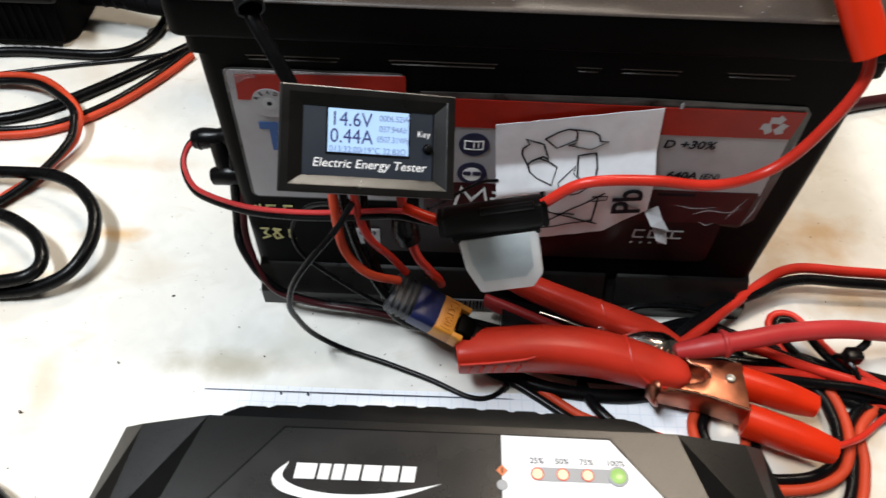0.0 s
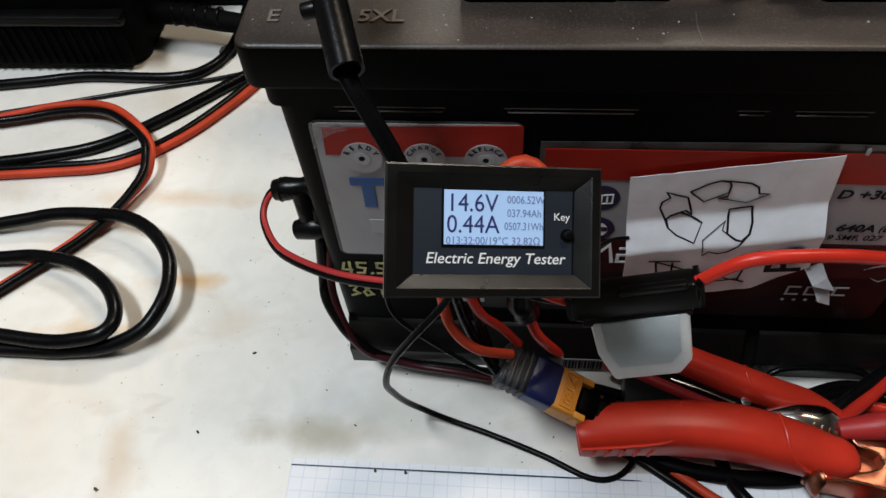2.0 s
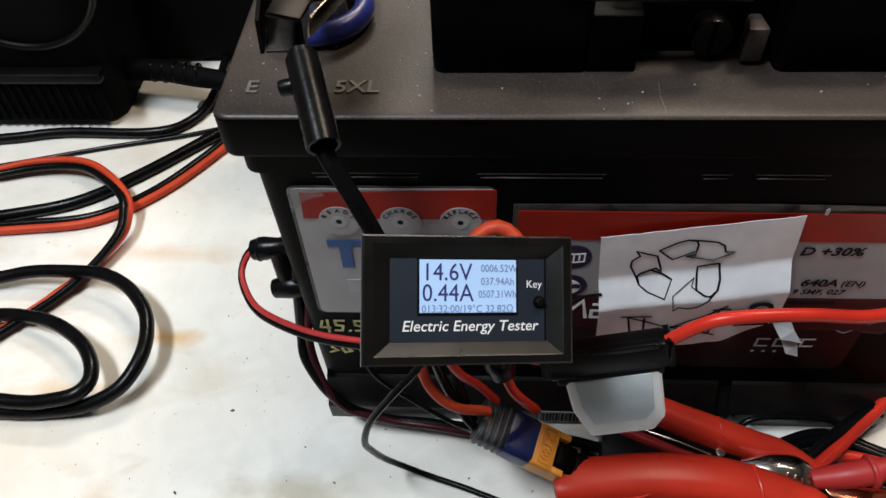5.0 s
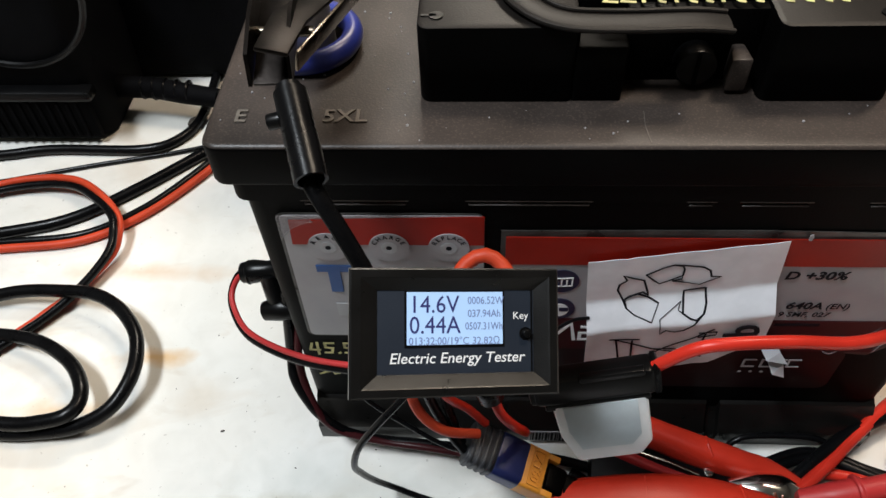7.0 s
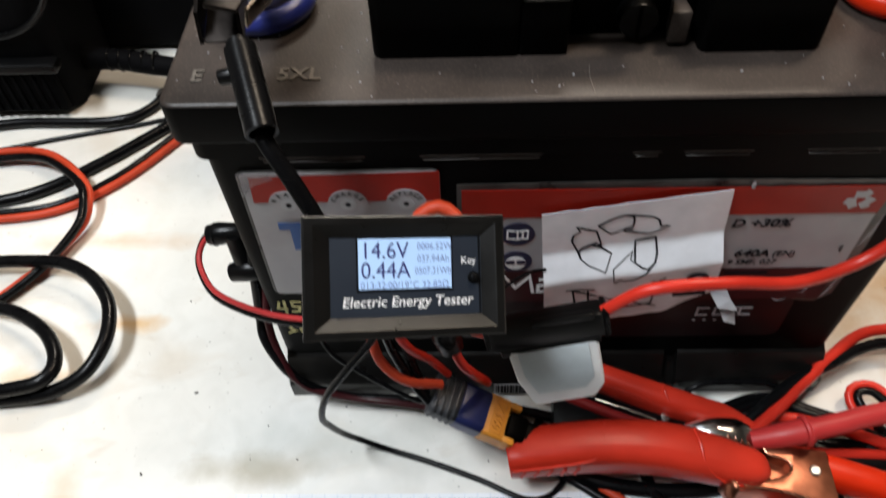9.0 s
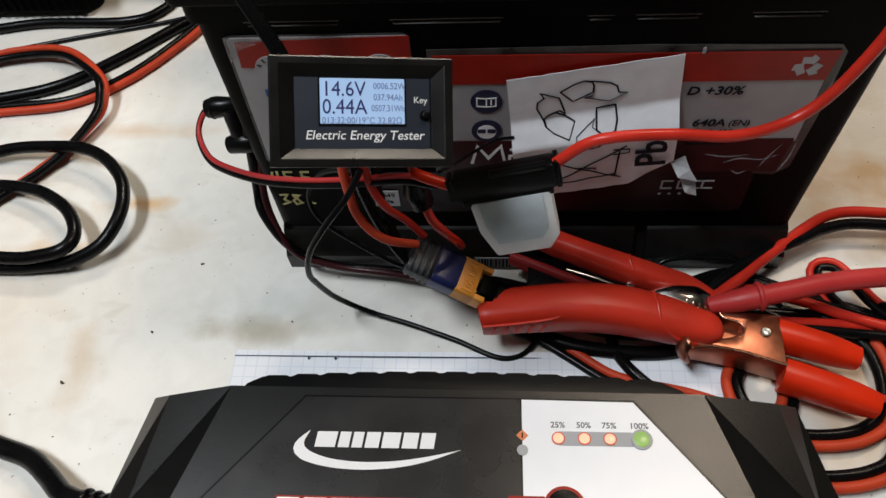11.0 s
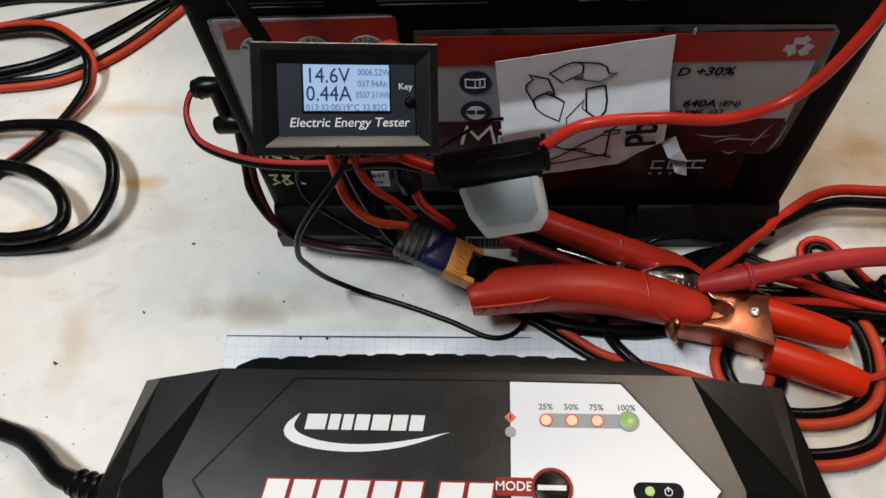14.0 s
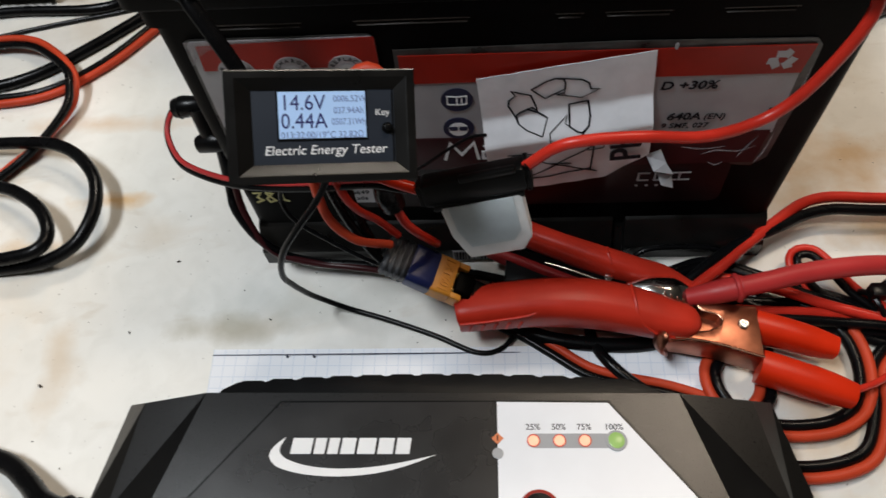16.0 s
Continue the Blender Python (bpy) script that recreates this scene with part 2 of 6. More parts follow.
M_LCD_INK = material("lcd_segments", (0.02, 0.02, 0.09), 0.3, var=0.05, bump=0, emission=(0.10, 0.10, 0.34), power=0.12)
M_LCD_GREY = material("lcd_small_segments", (0.10, 0.12, 0.22), 0.3, var=0.05, bump=0, emission=(0.20, 0.26, 0.48), power=0.28)
M_CAP = material("frosted_plastic", (0.90, 0.93, 0.95), 0.42, var=0.05, scale=90, fine=900, bump=0.05)
M_CAP.node_tree.nodes["Principled BSDF"].inputs["Subsurface Weight"].default_value = 0.75
M_CAP.node_tree.nodes["Principled BSDF"].inputs["Subsurface Radius"].default_value = (0.010, 0.010, 0.010)
M_CAP.node_tree.nodes["Principled BSDF"].inputs["Subsurface Scale"].default_value = 1.0
M_CAP_WINDOW = material("thin_frosted_plastic", (0.68, 0.76, 0.80), 0.40, var=0.10, scale=120, fine=900, bump=0.05)
M_CAP_WINDOW.node_tree.nodes["Principled BSDF"].inputs["Transmission Weight"].default_value = 0.32
M_CAPTION = material("slate_ink", (0.09, 0.09, 0.10), 0.5, var=0.05, bump=0)
M_CHARGER = material("charger_dark_grey", (0.0042, 0.0036, 0.0031), 0.30, var=0.3, scale=2400, fine=3000, bump=0.10, spec=0.52)
# near black for the vent lip; on the facets it stands in for shade
M_CHARGER_DARK = material("charger_lip_black_facet_shade", (0.0018, 0.0018, 0.0020), 0.42, var=0.2, scale=90, fine=1800, bump=0.15, spec=0.3)
M_STICKER_GREY = material("charger_sticker_grey", (0.0150, 0.0142, 0.0142), 0.28, var=0.14, scale=50, fine=1500, bump=0.04)
M_STICKER_WHITE = material("charger_sticker_white", (0.80, 0.81, 0.84), 0.35, var=0.03, scale=50, fine=1500, bump=0.02)
M_LED_AMBER = material("amber_led", (0.8, 0.45, 0.30), 0.3, var=0.05, bump=0, emission=(1.0, 0.42, 0.25), power=0.62)
M_LED_GREEN = material("green_led", (0.30, 0.46, 0.14), 0.3, var=0.1, bump=0, emission=(0.32, 0.60, 0.10), power=0.16)
M_LED_RING = material("led_ring_red", (0.60, 0.10, 0.06), 0.4, bump=0)
M_ORANGE_INK = material("orange_ink", (0.68, 0.20, 0.07), 0.5, bump=0)
M_WALL = material("painted_wall", (0.26, 0.25, 0.23), 0.8, var=0.08, scale=3, fine=60, bump=0.1)
M_FLOOR = material("grey_floor", (0.12, 0.11, 0.10), 0.7, var=0.15, scale=5, fine=80, bump=0.1)
M_CLOTH = material("black_fabric_case", (0.0025, 0.0025, 0.003), 0.7, var=0.3, scale=60, fine=1200, bump=0.3, spec=0.05)
M_CRUMB = material("dark_crumbs", (0.05, 0.04, 0.03), 0.8, bump=0)


# ---- mesh helpers ----
def root_of(ob):
    while ob.parent:
        ob = ob.parent
    return ob


def thing(name, at, label, category, group="", kind=""):
    ob = new(name)
    ob.empty_display_size = 0.01
    ob.matrix_basis = at if isinstance(at, Matrix) else Matrix.Translation(at)
    return tagged(ob, label, category, group, kind)


def link_mesh(name, bm, mat, smooth=True, side=None):
    me = bpy.data.meshes.new(name)
    bm.normal_update()
    bm.to_mesh(me)
    bm.free()
    me.materials.append(mat)
    # faces that don't look up take the side material
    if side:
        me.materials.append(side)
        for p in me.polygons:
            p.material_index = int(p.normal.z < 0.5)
    if smooth:
        for p in me.polygons:
            p.use_smooth = True
        me.set_sharp_from_angle(angle=radians(38))
    return me


def part(name, bm, mat, parent, label="", smooth=True, at=None, side=None):
    """One mesh under a thing or a part. The bmesh is in world metres, or in the frame 'at'."""
    if at is not None:
        bm.transform(at)
    bm.transform(root_of(parent).matrix_basis.inverted())
    ob = new(name, link_mesh(name, bm, mat, smooth, side))
    ob.parent = parent
    return tagged(ob, label)


def solo(name, bm, mat, label, category, group="", kind="", smooth=True):
    """A thing of one mesh; its origin is put at its base."""
    lo = Vector((min(v.co.x for v in bm.verts), min(v.co.y for v in bm.verts), min(v.co.z for v in bm.verts)))
    hi = Vector((max(v.co.x for v in bm.verts), max(v.co.y for v in bm.verts), lo.z))
    at = Matrix.Translation((lo + hi) / 2)
    bm.transform(at.inverted())
    ob = new(name, link_mesh(name, bm, mat, smooth))
    ob.matrix_basis = at
    return tagged(ob, label, category, group, kind)


def merge(*parts):
    out = bmesh.new()
    for b in parts:
        me = bpy.data.meshes.new("tmp")
        b.to_mesh(me)
        b.free()
        out.from_mesh(me)
        bpy.data.meshes.remove(me)
    return out


def bevelled(bm, width, segments=2, angle=30):
    edges = [e for e in bm.edges if len(e.link_faces) == 2 and e.calc_face_angle(0) > radians(angle)]
    bmesh.ops.bevel(bm, geom=edges, offset=width, segments=segments, affect="EDGES", profile=0.5, clamp_overlap=True)
    return bm


def box(lo, hi, bevel=0.0, segments=2, turn=None):
    bm = bmesh.new()
    bmesh.ops.create_cube(bm, size=1)
    lo, hi = Vector(lo), Vector(hi)
    bm.transform(Matrix.Translation((lo + hi) / 2) @ Matrix.Diagonal((*(hi - lo), 1)))
    if bevel:
        bevelled(bm, bevel, segments)
    if turn is not None:
        bm.transform(turn)
    return bm


def prism(outline, z0, z1, bevel=0.0, top=None, segments=2):
    """A plate over an outline in x, y; 'top' is the outline of its upper face where it tapers."""
    bm = bmesh.new()
    a = [bm.verts.new((x, y, z0)) for x, y in outline]
    b = [bm.verts.new((x, y, z1)) for x, y in (top or outline)]
    bm.faces.new(list(reversed(a)))
    bm.faces.new(b)
    for i in range(len(a)):
        j = (i + 1) % len(a)
        bm.faces.new((a[i], a[j], b[j], b[i]))
    bmesh.ops.recalc_face_normals(bm, faces=bm.faces)
    if bevel:
        bevelled(bm, bevel, segments)
    return bm


def rounded(x0, y0, x1, y1, r, n=5):
    pts = []
    for cx, cy, a0 in ((x1 - r, y1 - r, 0), (x0 + r, y1 - r, 90), (x0 + r, y0 + r, 180), (x1 - r, y0 + r, 270)):
        for i in range(n + 1):
            a = radians(a0 + 90 * i / n)
            pts.append((cx + r * math.cos(a), cy + r * math.sin(a)))
    return pts


def disc(cx, cy, r, z0, z1, n=32, bevel=0.0):
    return prism([(cx + r * math.cos(2 * math.pi * i / n), cy + r * math.sin(2 * math.pi * i / n)) for i in range(n)], z0, z1, bevel)


def ring(cx, cy, r0, r1, z0, z1, n=36):
    bm = bmesh.new()
    loops = []
    for r, z in ((r0, z0), (r1, z0), (r1, z1), (r0, z1)):
        loops.append([bm.verts.new((cx + r * math.cos(2 * math.pi * i / n), cy + r * math.sin(2 * math.pi * i / n), z)) for i in range(n)])
    for k in range(4):
        a, b = loops[k], loops[(k + 1) % 4]
        for i in range(n):
            j = (i + 1) % n
            bm.faces.new((a[i], a[j], b[j], b[i]))
    bmesh.ops.recalc_face_normals(bm, faces=bm.faces)
    return bm


def smooth_path(points, step=0.004):
    p = [Vector(q) for q in points]
    p = [2 * p[0] - p[1]] + p + [2 * p[-1] - p[-2]]
    out = []
    for i in range(1, len(p) - 2):
        n = max(2, int((p[i + 1] - p[i]).length / step))
        for k in range(n):
            t = k / n
            out.append(0.5 * ((2 * p[i]) + (p[i + 1] - p[i - 1]) * t + (2 * p[i - 1] - 5 * p[i] + 4 * p[i + 1] - p[i + 2]) * t * t
                              + (3 * p[i] - p[i - 1] - 3 * p[i + 1] + p[i + 2]) * t ** 3))
    out.append(p[-2])
    return out


def sweep(points, r, sides=12, r2=None, radii=None, step=0.002, up=(0, 0, 1), smooth=True, aside=0.0, lift=0.0, twist=None):
    """A round or flat-oval cord along a smooth path. aside, lift: a shift across the path, for twin leads; twist: degrees by which it turns on the way."""
    path = smooth_path(points, step) if smooth else [Vector(q) for q in points]
    bm = bmesh.new()
    rows = []
    side = None
    last = len(path) - 1
    for i, c in enumerate(path):
        d = (path[min(i + 1, last)] - path[max(i - 1, 0)]).normalized()
        if side is None:
            s = d.cross(Vector(up))
            if s.length < 0.15:
                s = d.cross(Vector((1, 0, 0)))
        else:
            s = side
        s = (s - d * s.dot(d)).normalized()
        side = s
        u = s.cross(d).normalized()
        k = 1.0
        if radii:
            f = i / last * (len(radii) - 1)
            a = min(int(f), len(radii) - 2)
            k = radii[a] + (radii[a + 1] - radii[a]) * (f - a)
        turn = 0.0
        if twist:
            f = i / last * (len(twist) - 1)
            a = min(int(f), len(twist) - 2)
            turn = radians(twist[a] + (twist[a + 1] - twist[a]) * (f - a))
        o = c + s * (aside * math.cos(turn) - lift * math.sin(turn)) + u * (lift * math.cos(turn) + aside * math.sin(turn))
        rows.append([bm.verts.new(o + s * (r * k * math.cos(2 * math.pi * j / sides)) + u * ((r2 or r) * k * math.sin(2 * math.pi * j / sides))) for j in range(sides)])
    for a, b in zip(rows, rows[1:]):
        for j in range(sides):
            bm.faces.new((a[j], a[(j + 1) % sides], b[(j + 1) % sides], b[j]))
    bm.faces.new(list(reversed(rows[0])))
    bm.faces.new(rows[-1])
    bmesh.ops.recalc_face_normals(bm, faces=bm.faces)
    return bm


def pipe(a, b, r, inner=0.0, sides=24, bevel=0.0):
    """A straight round bar, or a tube that is hollow to its ends, from a to b."""
    a, b = Vector(a), Vector(b)
    length = (b - a).length
    if inner:
        bm = ring(0, 0, inner, r, 0, length, sides)
    else:
        bm = disc(0, 0, r, 0, length, sides, bevel)
    bm.transform(Matrix.Translation(a) @ (b - a).to_track_quat("Z", "Y").to_matrix().to_4x4())
    return bm


def torus(centre, major, minor, at=None, n=40, m=12, squash=1.0):
    bm = bmesh.new()
    rows = []
    for i in range(n):
        a = 2 * math.pi * i / n
        rows.append([bm.verts.new(((major + minor * math.cos(2 * math.pi * j / m)) * math.cos(a), (major + minor * math.cos(2 * math.pi * j / m)) * math.sin(a),
                                   squash * minor * math.sin(2 * math.pi * j / m))) for j in range(m)])
    for i in range(n):
        for j in range(m):
            bm.faces.new((rows[i][j], rows[(i + 1) % n][j], rows[(i + 1) % n][(j + 1) % m], rows[i][(j + 1) % m]))
    bmesh.ops.recalc_face_normals(bm, faces=bm.faces)
    bm.transform(Matrix.Translation(centre) @ (at or Matrix()))
    return bm


def wording(body, height, align="CENTER", shear=0.0, thick=0.00006, bold=0.0, stretch=1.0):
    """Letters as a mesh in x, y, lying at z 0, with capitals of that height."""
    cu = bpy.data.curves.new("wording", "FONT")
    cu.body, cu.size, cu.align_x, cu.align_y, cu.shear = body, height / 0.70, align, "CENTER", shear
    cu.extrude, cu.offset, cu.resolution_u = thick, bold, 3
    ob = bpy.data.objects.new("wording", cu)
    me = bpy.data.meshes.new_from_object(ob)
    bm = bmesh.new()
    bm.from_mesh(me)
    bm.transform(Matrix.Diagonal((stretch, 1, 1, 1)))
    bpy.data.objects.remove(ob)
    bpy.data.meshes.remove(me)
    return bm


def face_at(x, z, y=-0.0012, turn=0.0):
    """A frame on the battery's front: x to the right, y up, z out of the face."""
    return pose(x, y, z, 90, 0, 0) @ pose(0, 0, 0, 0, 0, turn)


def flat_stroke(points, width, thick=0.00015, closed=False):
    """A pen line in x, y: one thin ribbon, mitred at its corners."""
    pts = [Vector((*p, 0)) for p in points]
    pts = [p for k, p in enumerate(pts) if k == 0 or (p - pts[k - 1]).length > 1e-7]
    n = len(pts)
    rows = []
    bm = bmesh.new()
    for k, p in enumerate(pts):
        a = (p - pts[k - 1]).normalized() if k or closed else None
        b = (pts[(k + 1) % n] - p).normalized() if k < n - 1 or closed else None
        a, b = a or b, b or a
        d = a + b
        d = d.normalized() if d.length > 0.2 else a
        q = Vector((-d.y, d.x, 0)) * width / 2 / max(0.55, abs(d.dot(b)))
        cap = 0.35 * width
        o = p - b * cap if k == 0 and not closed else p + a * cap if k == n - 1 and not closed else p
        rows.append([bm.verts.new(o + q), bm.verts.new(o - q), bm.verts.new(o - q + Vector((0, 0, thick))), bm.verts.new(o + q + Vector((0, 0, thick)))])
    for k in range(n if closed else n - 1):
        a, b = rows[k], rows[(k + 1) % n]
        for m in range(4):
            bm.faces.new((a[m], a[(m + 1) % 4], b[(m + 1) % 4], b[m]))
    if not closed:
        bm.faces.new(rows[0])
        bm.faces.new(list(reversed(rows[-1])))
    bmesh.ops.recalc_face_normals(bm, faces=bm.faces)
    return bm


# ---- large structure ----
def build_table():
    bm = bmesh.new()
    bmesh.ops.create_cube(bm, size=1)
    bm.transform(Matrix.Translation((0.05, 0.18, -0.014)) @ Matrix.Diagonal((1.5, 1.0, 0.028, 1)))
    bevelled(bm, 0.003)
    ob = new("table_top", link_mesh("table_top", bm, M_TABLE))
    tagged(ob, "worn cream-white work table board with brown stains", "table", kind="structure")
    for x in (-0.65, 0.75):
        for y in (-0.27, 0.63):
            leg = new("table_leg", link_mesh("table_leg", box((x - 0.025, y - 0.025, -0.75), (x + 0.025, y + 0.025, -0.029), 0.003), M_WALL))
            leg.parent = ob
    return ob


build_table()
tagged(new("floor", link_mesh("floor", box((-2, -2, -0.80), (2.2, 1.6, -0.75)), M_FLOOR)), "plain grey workshop floor", "floor", kind="structure")
tagged(new("ceiling", link_mesh("ceiling", box((-2, -2, 1.75), (2.2, 1.6, 1.80)), M_WALL)), "plain pale painted ceiling", "ceiling", kind="structure")
for nm, lo, hi in (("wall_north", (-2, 1.6, -0.8), (2.2, 1.7, 1.8)), ("wall_south", (-2, -2.1, -0.8), (2.2, -2.0, 1.8)),
                   ("wall_west", (-2.1, -2.1, -0.8), (-2.0, 1.7, 1.8)), ("wall_east", (2.2, -2.1, -0.8), (2.3, 1.7, 1.8))):
    tagged(new(nm, link_mesh(nm, box(lo, hi), M_WALL)), "plain pale painted wall", "wall", kind="structure")

# ---- battery ----
BX0, BX1 = 0.0, 0.2255
LX0, LX1, LY0, LY1 = -0.009, 0.2345, -0.003, 0.172
LZ0, LZ1 = 0.1435, 0.1575
battery = thing("car_battery", (0.113, 0.085, 0), "large black car battery with dusty lid and peeling red label", "battery")


def build_case():
    bot = rounded(BX0 + 0.001, 0.0, BX1 - 0.001, 0.165, 0.006)
    top = rounded(BX0 - 0.003, -0.0005, BX1 + 0.003, 0.167, 0.006)
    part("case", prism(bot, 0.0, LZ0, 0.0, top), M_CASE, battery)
    # foot ledge along the front
    prof = [(0.002, 0.0), (-0.008, 0.0), (-0.0085, 0.010), (-0.006, 0.0125), (-0.0015, 0.021), (0.002, 0.023)]
    bm = bmesh.new()
    rows = [[bm.verts.new((x, y, z)) for y, z in prof] for x in (BX0 + 0.002, BX0 + 0.158, BX0 + 0.1585, BX0 + 0.163, BX0 + 0.1635, BX1 - 0.002)]
    for a, b in zip(rows, rows[1:]):
        for i in range(len(prof) - 1):
            bm.faces.new((a[i], b[i], b[i + 1], a[i + 1]))
    bm.faces.new(rows[0])
    bm.faces.new(list(reversed(rows[-1])))
    for r in rows[2:4]:
        for v in r[2:5]:
            v.co.y += 0.0035
    bmesh.ops.recalc_face_normals(bm, faces=bm.faces)
    bevelled(bm, 0.0007, 1)
    part("foot_ledge", bm, M_BEZEL, battery, "scuffed black foot ledge")
    # ribs in the paler lid material stand in for thin glints at the vents
    for x0, x1 in ((0.015, 0.047), (0.063, 0.100), (0.126, 0.135), (0.141, 0.162), (0.177, 0.200)):
        part("vent_glint_rib", box((x0, -0.0016, 0.1352), (x1, 0.0, 0.1360), 0.0003, 1), M_LID, battery)
        part("vent_glint_rib", box((x0 + 0.001, -0.0014, 0.1335), (x1 - 0.001, 0.0, 0.1341), 0.0003, 1), M_LID, battery)


def build_lid():
    # dust on top only; the sides take the near-black case plastic
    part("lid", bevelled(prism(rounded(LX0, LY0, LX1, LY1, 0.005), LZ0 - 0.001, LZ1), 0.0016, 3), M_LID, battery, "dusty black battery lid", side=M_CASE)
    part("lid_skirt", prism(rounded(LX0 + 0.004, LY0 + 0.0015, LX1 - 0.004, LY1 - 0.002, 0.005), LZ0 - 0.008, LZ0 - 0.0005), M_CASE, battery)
    z0, z1 = LZ1 - 0.0005, 0.1815
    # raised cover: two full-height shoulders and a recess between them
    # cover sides and recess parts are near black: shade kept in their colour
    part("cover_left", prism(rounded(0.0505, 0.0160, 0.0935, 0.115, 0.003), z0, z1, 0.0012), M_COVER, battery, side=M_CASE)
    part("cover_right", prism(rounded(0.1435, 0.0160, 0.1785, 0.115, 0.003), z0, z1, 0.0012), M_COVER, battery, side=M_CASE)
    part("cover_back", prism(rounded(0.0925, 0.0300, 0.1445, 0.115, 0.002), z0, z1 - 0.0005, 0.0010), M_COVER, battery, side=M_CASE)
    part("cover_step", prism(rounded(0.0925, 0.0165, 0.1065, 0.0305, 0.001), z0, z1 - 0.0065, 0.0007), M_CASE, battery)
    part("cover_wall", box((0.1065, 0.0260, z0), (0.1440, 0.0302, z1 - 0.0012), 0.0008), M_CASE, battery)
    part("carry_handle", sweep([(0.073, 0.040, 0.1825), (0.079, 0.026, 0.1825), (0.088, 0.0185, 0.1820), (0.103, 0.0175, 0.1815), (0.122, 0.0180, 0.1815), (0.131, 0.0185, 0.1805)], 0.0042, 12, 0.0011),
         M_COVER, battery, "flat black folding handle")
    for off, lift in ((0.0042, 0.0009), (-0.0042, 0.0009)):
        part("handle_rim", sweep([(0.073, 0.040, 0.1825), (0.079, 0.026, 0.1825), (0.088, 0.0185, 0.1820), (0.103, 0.0175, 0.1815), (0.122, 0.0180, 0.1815), (0.131, 0.0185, 0.1805)], 0.0007, 8, aside=off, lift=lift), M_COVER, battery)
    part("handle_tooth", prism([(0.1345, 0.0185), (0.1405, 0.0185), (0.1395, 0.0265), (0.1360, 0.0265)], z0 + 0.002, z0 + 0.0125, 0.0008), M_LID, battery, "grey worn latch tooth")
    part("vent_plug", pipe((0.1262, 0.0262, 0.1655), (0.1262, 0.0200, 0.1655), 0.0056, 0, 28, 0.0008), M_BLACK, battery)
    part("vent_plug_slot", box((0.1257, 0.0195, 0.1605), (0.1267, 0.0200, 0.1705)), M_CASE, battery)
    for x in (0.0555, 0.1715):
        part("keyhole", merge(disc(x, 0.0215, 0.0019, z1 + 0.0001, z1 + 0.0004, 20), box((x if x > 0.1 else x - 0.004, 0.0211, z1 + 0.0001), (x + 0.004 if x > 0.1 else x, 0.0220, z1 + 0.0004))), M_BLACK, battery)
    # moulded marks on the lid
    for x, b in ((0.0005, "E"), (0.0235, "5XL")):
        part("moulded_mark", wording(b, 0.0052, "LEFT" if b != "E" else "CENTER", thick=0.0003, bold=0.0001), M_MOULD, battery, at=pose(x, 0.0095, LZ1 + 0.0002))
    # paint-marker scrawl on the cover, unreadable: a row of loops and uprights
    rng = random.Random(5)
    x = 0.1000
    while x < 0.1640:
        w = rng.uniform(0.0034, 0.0048)
        kind = rng.randrange(3)
        if kind == 0:
            pts = [(x + w * 0.4 + w * 0.38 * math.cos(a * 0.7), 0.0300 + 0.0030 * math.sin(a * 0.7)) for a in range(8)]
        elif kind == 1:
            pts = [(x + 0.2 * w, 0.0272), (x + 0.1 * w, 0.0352), (x + 0.1 * w, 0.0320), (x + 0.5 * w, 0.0338), (x + 0.7 * w, 0.0325)]
        else:
            pts = [(x, 0.0335), (x + 0.6 * w, 0.0342), (x + 0.4 * w, 0.0308), (x, 0.0276), (x + 0.75 * w, 0.0272)]
        part("marker_stroke", flat_stroke(pts, 0.0010), M_YELLOW_PEN, battery, at=pose(0, 0, z1 + 0.0001))
        x += w + (0.0035 if rng.random() < 0.15 else 0.0004)
    # terminals
    for x, ringm, nm in ((0.0145, M_BLUE, "negative"), (0.2075, M_BRIGHT_RED, "positive")):
        post = part(nm + "_post", prism([(x + 0.0090 * math.cos(a * math.pi / 14), 0.043 + 0.0090 * math.sin(a * math.pi / 14)) for a in range(28)], LZ1 - 0.0005, 0.1745, 0.0008,
                                       [(x + 0.0082 * math.cos(a * math.pi / 14), 0.043 + 0.0082 * math.sin(a * math.pi / 14)) for a in range(28)]), M_LEAD, battery, "dull lead terminal post")
        part("terminal_ring", torus((x, 0.043, 0.1615), 0.0142, 0.0031, None, 44, 14, 1.15), ringm, battery, "blue plastic ring" if nm == "negative" else "red plastic ring")
    part("lid_scratch", flat_stroke([(0.1125, -0.001), (0.1118, 0.006), (0.1122, 0.012)], 0.00018), M_MOULD, battery, at=pose(0, 0, LZ1))


def label_plate(name, pts, mat, y, parent=None, text="", thick=0.0003):
    bm = prism(pts, 0, thick)
    return part(name, bm, mat, parent or battery, text, at=pose(0, y, 0, 90, 0, 0))


